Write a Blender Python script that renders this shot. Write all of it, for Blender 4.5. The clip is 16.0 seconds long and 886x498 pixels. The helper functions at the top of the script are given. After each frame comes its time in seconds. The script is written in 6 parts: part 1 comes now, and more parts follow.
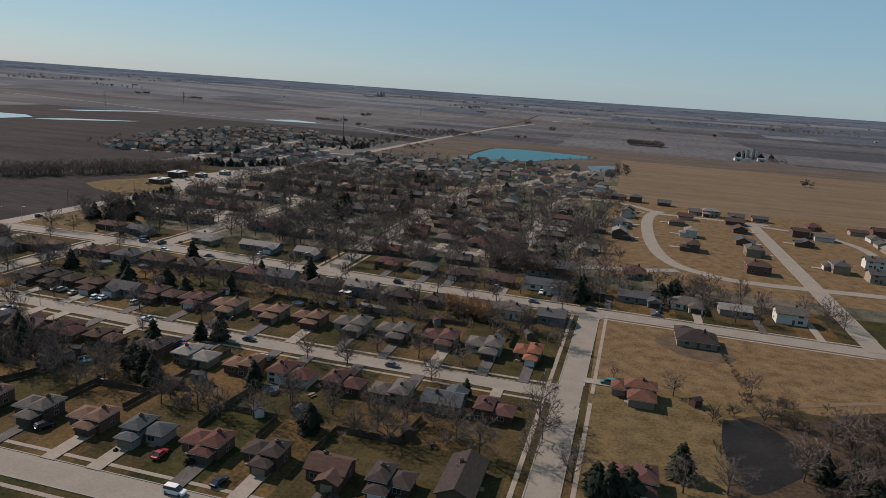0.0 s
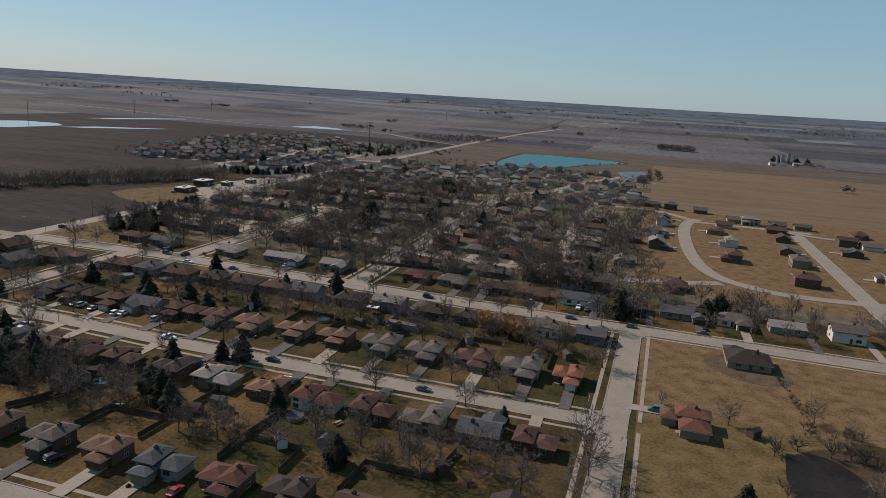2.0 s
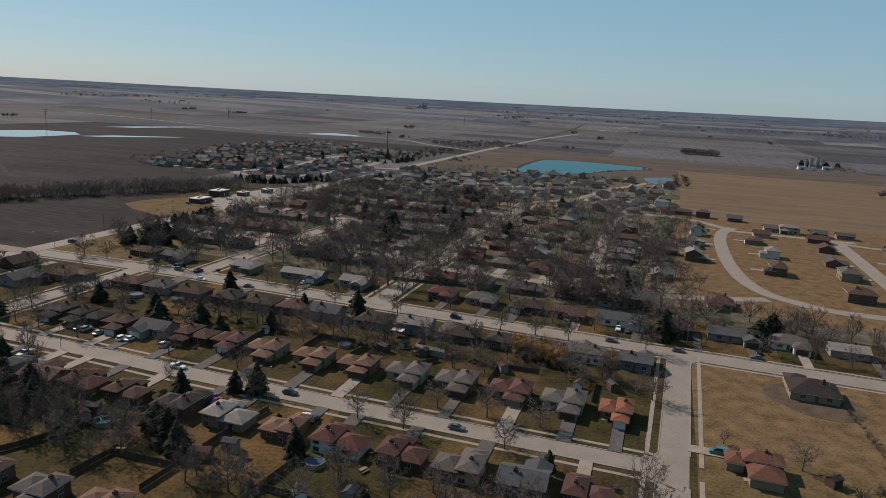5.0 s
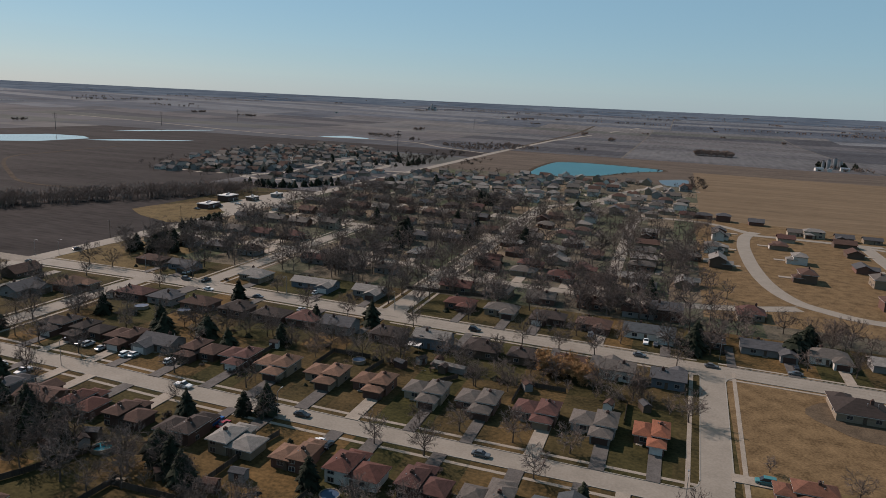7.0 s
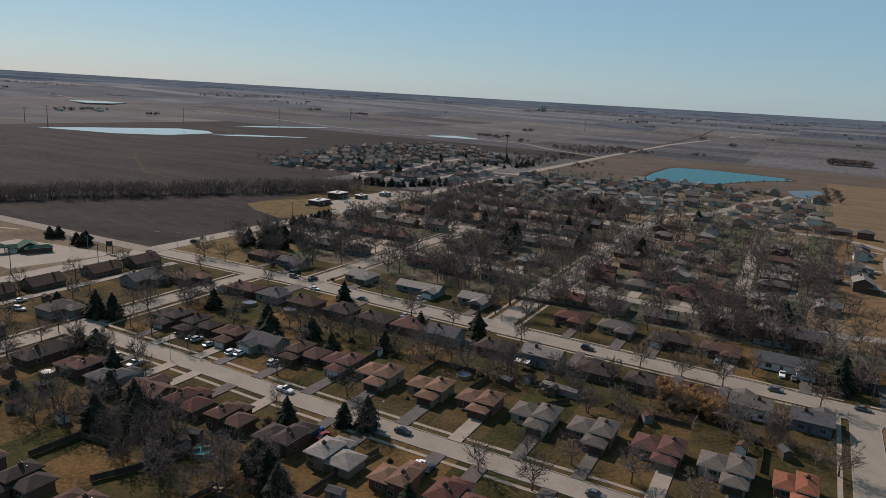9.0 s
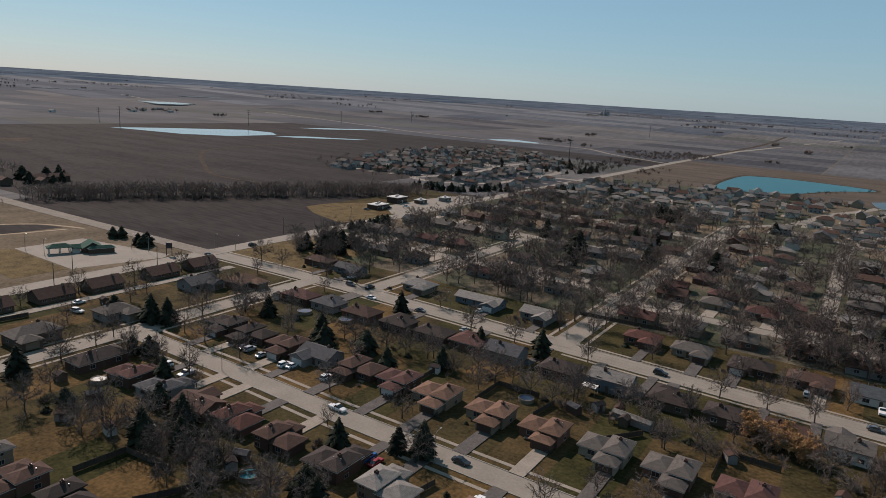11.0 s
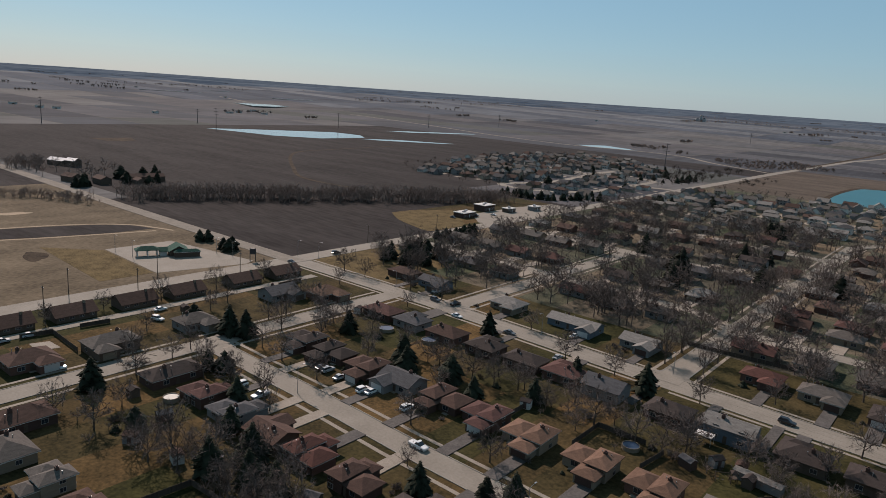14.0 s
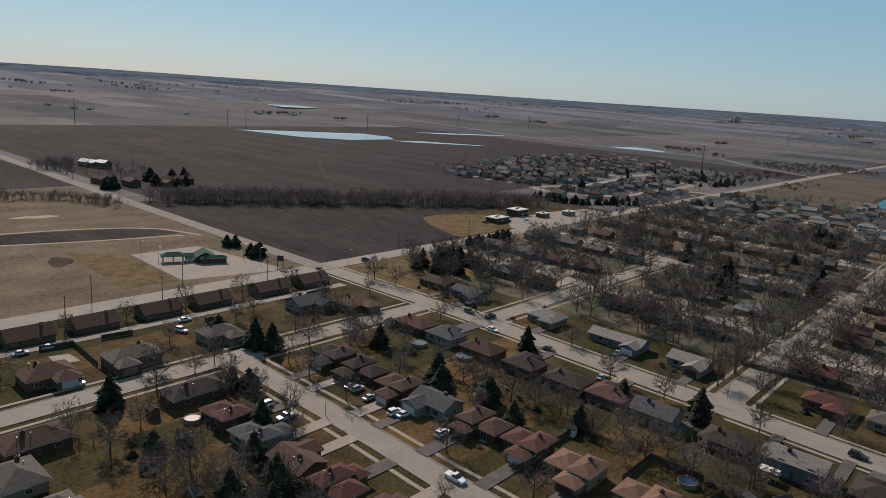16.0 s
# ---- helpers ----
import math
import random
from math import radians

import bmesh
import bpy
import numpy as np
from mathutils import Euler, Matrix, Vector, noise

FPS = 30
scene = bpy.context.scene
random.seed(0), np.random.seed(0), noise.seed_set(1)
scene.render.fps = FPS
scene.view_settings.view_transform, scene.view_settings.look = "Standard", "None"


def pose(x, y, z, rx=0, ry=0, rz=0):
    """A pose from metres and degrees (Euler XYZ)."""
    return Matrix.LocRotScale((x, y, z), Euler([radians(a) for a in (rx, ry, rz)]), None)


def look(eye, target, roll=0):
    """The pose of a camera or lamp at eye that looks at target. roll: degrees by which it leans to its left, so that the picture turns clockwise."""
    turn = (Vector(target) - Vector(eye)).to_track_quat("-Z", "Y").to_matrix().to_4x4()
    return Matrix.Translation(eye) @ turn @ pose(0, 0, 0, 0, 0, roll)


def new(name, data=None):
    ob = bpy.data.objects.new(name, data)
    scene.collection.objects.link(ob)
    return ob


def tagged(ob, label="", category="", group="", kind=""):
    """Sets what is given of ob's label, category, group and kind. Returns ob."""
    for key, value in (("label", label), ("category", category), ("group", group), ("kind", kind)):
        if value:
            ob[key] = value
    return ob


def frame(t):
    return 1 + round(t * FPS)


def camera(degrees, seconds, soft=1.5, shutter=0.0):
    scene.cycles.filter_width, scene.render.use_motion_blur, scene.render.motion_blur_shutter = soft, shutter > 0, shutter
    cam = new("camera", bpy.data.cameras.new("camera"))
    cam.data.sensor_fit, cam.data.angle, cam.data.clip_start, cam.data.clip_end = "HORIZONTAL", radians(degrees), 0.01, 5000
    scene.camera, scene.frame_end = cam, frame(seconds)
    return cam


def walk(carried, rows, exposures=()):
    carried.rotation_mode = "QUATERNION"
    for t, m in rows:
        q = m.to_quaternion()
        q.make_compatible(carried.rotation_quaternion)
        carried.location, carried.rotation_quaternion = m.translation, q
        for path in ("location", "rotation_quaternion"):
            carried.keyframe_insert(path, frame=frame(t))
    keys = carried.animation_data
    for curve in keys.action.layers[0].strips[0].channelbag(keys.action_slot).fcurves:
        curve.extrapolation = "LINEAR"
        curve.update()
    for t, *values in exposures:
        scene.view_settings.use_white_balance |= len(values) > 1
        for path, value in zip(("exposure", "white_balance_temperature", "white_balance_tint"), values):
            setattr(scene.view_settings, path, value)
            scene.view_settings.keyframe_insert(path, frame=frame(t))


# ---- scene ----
cam = camera(65.35, 16.0, soft=0.5)
# seconds, place, heading to the left, tilt, roll
PATH = [
    (0, -1.72, -287.97, 86.67, 13.95, -13.06, 3.99),
    (0.5, -3.29, -284.65, 86.57, 14.22, -12.97, 3.82),
    (1, -4.83, -281.44, 86.55, 14.58, -12.89, 3.73),
    (1.5, -6.52, -278.28, 86.51, 15.35, -12.83, 3.61),
    (2, -8.05, -275.18, 86.55, 16.10, -12.76, 3.51),
    (2.5, -9.70, -272.10, 86.53, 16.34, -12.68, 3.37),
    (3, -11.38, -269.07, 86.55, 16.57, -12.61, 3.26),
    (3.5, -13.06, -266.00, 86.52, 16.83, -12.55, 3.15),
    (4, -14.90, -262.84, 86.53, 17.09, -12.50, 3.08),
    (6.5, -24.19, -248.49, 86.46, 18.08, -12.32, 2.73),
    (7, -26.03, -245.61, 86.44, 18.28, -12.31, 2.67),
    (7.5, -28.02, -242.57, 86.55, 18.49, -12.37, 2.67),
    (8, -30.05, -239.68, 86.52, 18.69, -12.44, 2.70),
    (8.5, -32.15, -236.88, 86.49, 19.04, -12.48, 2.80),
    (8.6, -32.56, -236.32, 86.44, 20.09, -12.53, 2.91),
    (9, -34.22, -234.07, 86.25, 26.94, -12.72, 3.33),
    (9.2, -34.88, -232.94, 86.19, 29.89, -12.77, 3.36),
    (9.4, -35.69, -231.86, 86.19, 31.01, -12.77, 3.39),
    (9.8, -37.33, -229.71, 86.21, 31.50, -12.77, 3.45),
    (11.3, -43.63, -221.86, 86.32, 31.90, -12.76, 3.68),
    (11.5, -44.50, -220.84, 86.34, 32.13, -12.76, 3.71),
    (12, -46.76, -218.32, 86.29, 34.43, -12.81, 3.82),
    (12.5, -48.97, -215.83, 86.28, 35.90, -12.84, 3.88),
    (13, -51.46, -213.38, 86.26, 37.25, -12.88, 3.90),
    (13.5, -54.02, -211.02, 86.31, 37.93, -12.91, 3.93),
    (14, -56.63, -208.75, 86.39, 38.77, -12.93, 3.94),
    (14.5, -59.33, -206.51, 86.44, 39.38, -12.96, 3.92),
    (15, -62.03, -204.24, 86.49, 39.66, -12.96, 3.85),
    (15.5, -64.82, -202.17, 86.51, 40.15, -12.97, 3.83),
    (16, -67.79, -200.16, 86.46, 41.08, -13.01, 3.86),
]
walk(cam, [(t, pose(x, y, z, 90 + tilt, 0, head) @ pose(0, 0, 0, 0, 0, roll)) for t, x, y, z, head, tilt, roll in PATH],
     exposures=[(0.0, 0.3, 6430, 18)])

# ---------------------------------------------------------------- light
SUN_EL, SUN_AZ = radians(38), math.atan2(-0.93, 0.37)
world = bpy.data.worlds.new("sky")
scene.world = world
world.use_nodes = True
wn = world.node_tree
sky = wn.nodes.new("ShaderNodeTexSky")
sky.sky_type, sky.sun_disc = "NISHITA", False
sky.sun_elevation, sky.sun_rotation = SUN_EL, SUN_AZ
sky.altitude, sky.air_density, sky.dust_density, sky.ozone_density = 200, 1.0, 0.25, 3.0
wn.nodes["Background"].inputs["Strength"].default_value = 0.057
calm = wn.nodes.new("ShaderNodeHueSaturation")
calm.inputs["Saturation"].default_value, calm.inputs["Hue"].default_value = 1.18, 0.488
veil = wn.nodes.new("ShaderNodeMix")
veil.data_type = "RGBA"
veil.inputs["Factor"].default_value, veil.inputs["B"].default_value = 0.58, (4.0, 6.9, 8.2, 1)
wn.links.new(sky.outputs[0], calm.inputs["Color"])
wn.links.new(calm.outputs[0], veil.inputs["A"])
wn.links.new(veil.outputs["Result"], wn.nodes["Background"].inputs["Color"])
sun_data = bpy.data.lights.new("sun", "SUN")
sun_data.energy, sun_data.angle, sun_data.color = 5.0, radians(0.55), (1.0, 0.85, 0.725)
sun = new("sun", sun_data)
to_sun = Vector((math.sin(SUN_AZ) * math.cos(SUN_EL), math.cos(SUN_AZ) * math.cos(SUN_EL), math.sin(SUN_EL)))
sun.matrix_world = look(to_sun * 500, (0, 0, 0))


# ---------------------------------------------------------------- materials
def shaded(c, k):
    return tuple(min(1.0, v * k) for v in c)


def surface(name, dark, light, size=1.0, rough=0.9, metal=0.0, bump=0.0, fine=8.0, vary=0.0, spec=0.3, stretch=(1, 1, 1), island=0.0, lots=None):
    """A material between two colours: broad stains, fine grain, and a shift from object to object."""
    dark, light = shaded(dark, 0.74), shaded(light, 0.74)
    m = bpy.data.materials.new(name)
    m.use_nodes = True
    n, li = m.node_tree.nodes, m.node_tree.links
    b = n["Principled BSDF"]
    b.inputs["Roughness"].default_value, b.inputs["Metallic"].default_value = rough, metal
    b.inputs["Specular IOR Level"].default_value = spec
    geo, mp = n.new("ShaderNodeNewGeometry"), n.new("ShaderNodeMapping")
    mp.inputs["Scale"].default_value = stretch
    li.new(geo.outputs["Position"], mp.inputs[0])
    broad, grain = n.new("ShaderNodeTexNoise"), n.new("ShaderNodeTexNoise")
    broad.inputs["Scale"].default_value, broad.inputs["Detail"].default_value = 1 / size, 4
    grain.inputs["Scale"].default_value, grain.inputs["Detail"].default_value = fine / size, 3
    for tex in (broad, grain):
        li.new(mp.outputs[0], tex.inputs["Vector"])
    add = n.new("ShaderNodeMath")
    add.operation = "ADD"
    li.new(broad.outputs["Fac"], add.inputs[0])
    li.new(grain.outputs["Fac"], add.inputs[1])
    ramp = n.new("ShaderNodeMapRange")
    ramp.inputs["From Min"].default_value, ramp.inputs["From Max"].default_value = 0.7, 1.3
    li.new(add.outputs[0], ramp.inputs["Value"])
    mix = n.new("ShaderNodeMix")
    mix.data_type = "RGBA"
    mix.inputs["A"].default_value, mix.inputs["B"].default_value = (*dark, 1), (*light, 1)
    li.new(ramp.outputs[0], mix.inputs["Factor"])
    out = mix.outputs["Result"]
    if lots:
        # each plot of land has its own keeper and its own tint
        cell, snap, white = n.new("ShaderNodeMapping"), n.new("ShaderNodeVectorMath"), n.new("ShaderNodeTexWhiteNoise")
        cell.inputs["Scale"].default_value = (1 / lots[0], 1 / lots[1], 0)
        cell.inputs["Location"].default_value = (0.2, 0.02, 0)
        snap.operation, white.noise_dimensions = "FLOOR", "2D"
        li.new(geo.outputs["Position"], cell.inputs[0])
        li.new(cell.outputs[0], snap.inputs[0])
        li.new(snap.outputs[0], white.inputs["Vector"])
        tone = n.new("ShaderNodeValToRGB")
        tone.color_ramp.elements[0].color, tone.color_ramp.elements[1].color = (0.6, 0.8, 0.56, 1), (1.65, 1.42, 1.15, 1)
        tone.color_ramp.elements.new(0.6).color = (0.92, 0.94, 0.86, 1)
        li.new(white.outputs["Value"], tone.inputs[0])
        times = n.new("ShaderNodeMix")
        times.data_type, times.blend_type = "RGBA", "MULTIPLY"
        times.inputs["Factor"].default_value = 1
        li.new(out, times.inputs["A"])
        li.new(tone.outputs[0], times.inputs["B"])
        out = times.outputs["Result"]
    if vary or island:
        hsv = n.new("ShaderNodeHueSaturation")
        rng = n.new("ShaderNodeMapRange")
        amount = vary or island
        rng.inputs["To Min"].default_value, rng.inputs["To Max"].default_value = 1 - amount, 1 + amount
        if vary:
            li.new(n.new("ShaderNodeObjectInfo").outputs["Random"], rng.inputs["Value"])
        else:
            li.new(geo.outputs["Random Per Island"], rng.inputs["Value"])
        li.new(rng.outputs[0], hsv.inputs["Value"])
        li.new(out, hsv.inputs["Color"])
        out = hsv.outputs[0]
    li.new(out, b.inputs["Base Color"])
    if bump:
        bp = n.new("ShaderNodeBump")
        bp.inputs["Strength"].default_value, bp.inputs["Distance"].default_value = 1.0, bump
        li.new(grain.outputs["Fac"], bp.inputs["Height"])
        li.new(bp.outputs[0], b.inputs["Normal"])
    return m


def plain(name, c, rough=0.8, size=2.0, spread=0.15, **kw):
    return surface(name, shaded(c, 1 - spread), shaded(c, 1 + spread), size=size, rough=rough, **kw)


def farmland(name, colours, cell, seed, stripe=0.0):
    """Fields of different crops: one tint to each rectangle of the land's survey grid."""
    m = bpy.data.materials.new(name)
    m.use_nodes = True
    n, li = m.node_tree.nodes, m.node_tree.links
    b = n["Principled BSDF"]
    b.inputs["Roughness"].default_value, b.inputs["Specular IOR Level"].default_value = 1.0, 0.05
    geo = n.new("ShaderNodeNewGeometry")
    mp = n.new("ShaderNodeMapping")
    mp.inputs["Scale"].default_value, mp.inputs["Location"].default_value = (1 / cell[0], 1 / cell[1], 0), (seed, seed * 0.37, 0)
    li.new(geo.outputs["Position"], mp.inputs[0])
    snap = n.new("ShaderNodeVectorMath")
    snap.operation = "FLOOR"
    li.new(mp.outputs[0], snap.inputs[0])
    white = n.new("ShaderNodeTexWhiteNoise")
    white.noise_dimensions = "2D"
    li.new(snap.outputs[0], white.inputs["Vector"])
    ramp = n.new("ShaderNodeValToRGB")
    ramp.color_ramp.interpolation = "CONSTANT"
    while len(ramp.color_ramp.elements) < len(colours):
        ramp.color_ramp.elements.new(0.5)
    for k, c in enumerate(colours):
        ramp.color_ramp.elements[k].position, ramp.color_ramp.elements[k].color = k / len(colours), (*c, 1)
    li.new(white.outputs["Value"], ramp.inputs[0])
    noise_a, noise_b = n.new("ShaderNodeTexNoise"), n.new("ShaderNodeTexNoise")
    noise_a.inputs["Scale"].default_value, noise_a.inputs["Detail"].default_value = 0.006, 6
    noise_b.inputs["Scale"].default_value, noise_b.inputs["Detail"].default_value = 0.12, 4
    li.new(geo.outputs["Position"], noise_a.inputs["Vector"])
    rows = n.new("ShaderNodeMapping")
    rows.inputs["Scale"].default_value = (1, 0.12, 1)
    li.new(geo.outputs["Position"], rows.inputs[0])
    li.new(rows.outputs[0], noise_b.inputs["Vector"])
    add = n.new("ShaderNodeMath")
    add.operation = "ADD"
    li.new(noise_a.outputs["Fac"], add.inputs[0])
    li.new(noise_b.outputs["Fac"], add.inputs[1])
    rng = n.new("ShaderNodeMapRange")
    rng.inputs["From Min"].default_value, rng.inputs["From Max"].default_value = 0.6, 1.4
    rng.inputs["To Min"].default_value, rng.inputs["To Max"].default_value = 0.6, 1.4
    li.new(add.outputs[0], rng.inputs["Value"])
    # grass margins between the fields
    part_of = n.new("ShaderNodeVectorMath")
    part_of.operation = "FRACTION"
    li.new(mp.outputs[0], part_of.inputs[0])
    axes = n.new("ShaderNodeSeparateXYZ")
    li.new(part_of.outputs[0], axes.inputs[0])
    edges = []
    for axis, wide in (("X", 4.0 / cell[0]), ("Y", 3.0 / cell[1])):
        near = n.new("ShaderNodeMath")
        near.operation, near.inputs[1].default_value = "LESS_THAN", wide
        li.new(axes.outputs[axis], near.inputs[0])
        edges.append(near)
    either = n.new("ShaderNodeMath")
    either.operation = "MAXIMUM"
    li.new(edges[0].outputs[0], either.inputs[0])
    li.new(edges[1].outputs[0], either.inputs[1])
    margin = n.new("ShaderNodeMix")
    margin.data_type, margin.inputs["B"].default_value = "RGBA", (0.084, 0.077, 0.068, 1)
    li.new(either.outputs[0], margin.inputs["Factor"])
    li.new(ramp.outputs[0], margin.inputs["A"])
    hsv = n.new("ShaderNodeHueSaturation")
    li.new(margin.outputs["Result"], hsv.inputs["Color"])
    li.new(rng.outputs[0], hsv.inputs["Value"])
    li.new(hsv.outputs[0], b.inputs["Base Color"])
    return m


LAWN = surface("lawn_grass", (0.025, 0.021, 0.011), (0.096, 0.068, 0.035), size=9, fine=9, rough=1, spec=0.05, bump=0.08, lots=(15.6, 45.3))
BRUSH = surface("brushland", (0.026, 0.02, 0.016), (0.085, 0.062, 0.041), size=11, fine=10, rough=1, spec=0.05, bump=0.1)
STRAW = surface("dormant_turf", (0.075, 0.05, 0.026), (0.2, 0.136, 0.073), size=5, fine=7, rough=1, spec=0.05, bump=0.05)
GOLDGRASS = surface("olive_gold_turf", (0.062, 0.0455, 0.022), (0.168, 0.123, 0.06), size=6, fine=7, rough=1, spec=0.05, bump=0.05)
STUBBLE = surface("crop_stubble", (0.1, 0.073, 0.046), (0.182, 0.134, 0.086), size=16, fine=9, rough=1, spec=0.05, stretch=(0.1, 1, 1), bump=0.05)
PASTURE = surface("bleached_stubble", (0.074, 0.058, 0.039), (0.178, 0.14, 0.096), size=14, fine=12, rough=1, spec=0.05, stretch=(1, 0.5, 1), bump=0.05)
PRAIRIE = surface("dry_prairie", (0.062, 0.05, 0.04), (0.125, 0.1, 0.08), size=25, fine=14, rough=1, spec=0.05, stretch=(0.3, 1, 1))
PLOWED = surface("plowed_soil", (0.0185, 0.016, 0.0155), (0.049, 0.043, 0.041), size=26, fine=9, rough=1, spec=0.05, stretch=(0.2, 1, 1), bump=0.08)
# Soil tints shifted to blue-grey; the shift paints in atmospheric haze.
FIELDS = farmland("hazed_far_fields", [(0.066, 0.065, 0.069), (0.042, 0.043, 0.048), (0.077, 0.077, 0.079), (0.052, 0.054, 0.06), (0.09, 0.087, 0.085),
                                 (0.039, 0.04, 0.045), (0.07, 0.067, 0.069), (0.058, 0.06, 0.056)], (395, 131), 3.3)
# Fields beyond 2450 m, with aerial haze mixed into their tints as blue.
FAR_FIELDS = farmland("haze_blue_far_fields", [(0.06, 0.067, 0.08), (0.044, 0.051, 0.064), (0.082, 0.089, 0.099), (0.052, 0.06, 0.073), (0.095, 0.1, 0.107)], (640, 118), 7.1)
# Leaf-littered town lawn, paled and greyed further to carry the haze of distance.
TOWNGRASS = surface("hazed_leafy_town_lawn", (0.04, 0.037, 0.03), (0.15, 0.13, 0.108), size=7, fine=9, rough=1, spec=0.05, bump=0.08, lots=(19.0, 41.0))
SOIL = surface("bare_graded_soil", (0.06, 0.046, 0.032), (0.13, 0.097, 0.066), size=4, fine=8, rough=1, spec=0.05, bump=0.06)
JOINT = surface("joint_filler", (0.14, 0.124, 0.104), (0.19, 0.17, 0.142), size=2, rough=0.9, spec=0.2)
CONCRETE = surface("road_concrete", (0.19, 0.168, 0.138), (0.255, 0.227, 0.19), size=7, fine=10, rough=0.9, spec=0.2)
KERB = surface("kerb_concrete", (0.21, 0.195, 0.17), (0.29, 0.27, 0.235), size=3, rough=0.9, spec=0.2)
WALK = surface("walk_concrete", (0.21, 0.18, 0.145), (0.3, 0.258, 0.212), size=3, rough=0.9, spec=0.2)
ASPHALT = surface("drive_asphalt", (0.06, 0.054, 0.05), (0.11, 0.1, 0.092), size=4, rough=0.9, spec=0.2)
GRAVEL = surface("gravel", (0.17, 0.15, 0.125), (0.25, 0.22, 0.185), size=5, rough=1, spec=0.1)
BARK = surface("bark", (0.07, 0.056, 0.047), (0.14, 0.112, 0.092), size=1.5, rough=0.95, vary=0.25, spec=0.1)
TWIG = surface("twigs", (0.11, 0.088, 0.078), (0.2, 0.16, 0.14), size=3, rough=0.95, vary=0.3, spec=0.1)
THICKET = surface("brush_twigs", (0.17, 0.128, 0.108), (0.28, 0.212, 0.18), size=6, rough=0.95, island=0.2, spec=0.1)
NEEDLE = surface("conifer_needles", (0.012, 0.015, 0.01), (0.03, 0.036, 0.022), size=1.2, rough=0.9, vary=0.3, spec=0.1)
DRYLEAF = surface("dry_oak_leaves", (0.3, 0.165, 0.075), (0.48, 0.28, 0.13), size=1.5, rough=0.9, spec=0.1)
FRAME = plain("window_frame_paint", (0.3, 0.28, 0.25), rough=0.6, vary=0.3)
GLASS = plain("window_glass", (0.03, 0.035, 0.045), rough=0.08, spec=0.6)
WHITE = plain("white_paint", (0.58, 0.56, 0.53), rough=0.6, spread=0.06, vary=0.12)
METAL = plain("galvanised_steel", (0.35, 0.36, 0.37), rough=0.45, metal=0.8)
DARKMETAL = plain("dark_steel", (0.06, 0.06, 0.065), rough=0.5, metal=0.5)
FENCEWOOD = surface("weathered_fence_wood", (0.045, 0.034, 0.027), (0.1, 0.074, 0.056), size=1.0, rough=0.95, vary=0.25, stretch=(4, 4, 0.4))
POLEWOOD = surface("pole_wood", (0.09, 0.065, 0.05), (0.16, 0.12, 0.09), size=1.0, rough=0.95)
RUBBER = plain("tyre_rubber", (0.02, 0.02, 0.02), rough=0.9)
WATER = surface("pond_water", (0.016, 0.105, 0.13), (0.022, 0.125, 0.15), size=40, fine=6, rough=0.35, spec=0.12, bump=0.03)
# Pale base colour stands in for the horizon sky mirrored in the water.
FLOOD = surface("sky_pale_flood_water", (0.19, 0.19, 0.185), (0.27, 0.27, 0.26), size=30, fine=6, rough=0.1, spec=0.6, bump=0.01)
GREYWATER = surface("pool_of_grey_water", (0.04, 0.046, 0.052), (0.055, 0.062, 0.07), size=12, rough=0.3, spec=0.3, bump=0.01)
MARSH = surface("marsh_water", (0.012, 0.011, 0.011), (0.026, 0.023, 0.02), size=10, rough=0.6, spec=0.08)
ROOFS = {k: surface("shingles_" + k, shaded(c, 0.6), shaded(c, 1.1), size=1.6, fine=6, rough=0.95, vary=0.14, spec=0.15, stretch=(1, 1, 5), bump=0.03)
         for k, c in dict(brown=(0.086, 0.051, 0.04), dark=(0.052, 0.041, 0.037), grey=(0.115, 0.102, 0.091), tan=(0.165, 0.098, 0.068), red=(0.112, 0.05, 0.04),
                          orange=(0.22, 0.088, 0.052), blue=(0.08, 0.09, 0.096), light=(0.21, 0.196, 0.18), green=(0.028, 0.085, 0.063),
                          rust=(0.15, 0.07, 0.047), plum=(0.098, 0.05, 0.043), slate=(0.08, 0.08, 0.084)).items()}
WALLS = {k: surface("wall_" + k, shaded(c, 0.76), shaded(c, 1.0), size=2.2, rough=0.85, vary=0.12, stretch=(1, 1, 6))
         for k, c in dict(brick=(0.15, 0.078, 0.058), darkbrick=(0.096, 0.052, 0.04), tan=(0.25, 0.2, 0.145), white=(0.62, 0.6, 0.55), grey=(0.25, 0.245, 0.235),
                          blue=(0.13, 0.16, 0.19), cream=(0.36, 0.31, 0.24), brown=(0.115, 0.08, 0.058)).items()}
PAINTS = {k: plain("car_" + k, c, rough=0.25, spread=0.05, spec=0.6) for k, c in
          dict(white=(0.75, 0.75, 0.74), silver=(0.4, 0.41, 0.42), black=(0.015, 0.015, 0.017), red=(0.3, 0.02, 0.02), blue=(0.02, 0.09, 0.3),
               grey=(0.1, 0.105, 0.11), tan=(0.3, 0.24, 0.17), teal=(0.04, 0.16, 0.17), yellow=(0.6, 0.42, 0.03)).items()}


# ---------------------------------------------------------------- mesh helpers
def mesh_of(bm, name, material):
    me = bpy.data.meshes.new(name)
    bm.to_mesh(me)
    bm.free()
    me.materials.append(material)
    return me


def part(name, bm, material, parent, label=""):
    ob = new(name, mesh_of(bm, name, material))
    ob.parent = parent
    return tagged(ob, label)


def shared(name, me, parent, m=None):
    ob = new(name, me)
    ob.parent = parent
    if m is not None:
        ob.matrix_basis = m
    return ob


def thing(name, x, y, z=0.0, turn=0.0, label="", category="", group="", kind=""):
    ob = new(name)
    ob.matrix_basis = pose(x, y, z, 0, 0, turn)
    ob.empty_display_size = 0.5
    return tagged(ob, label, category, group, kind)


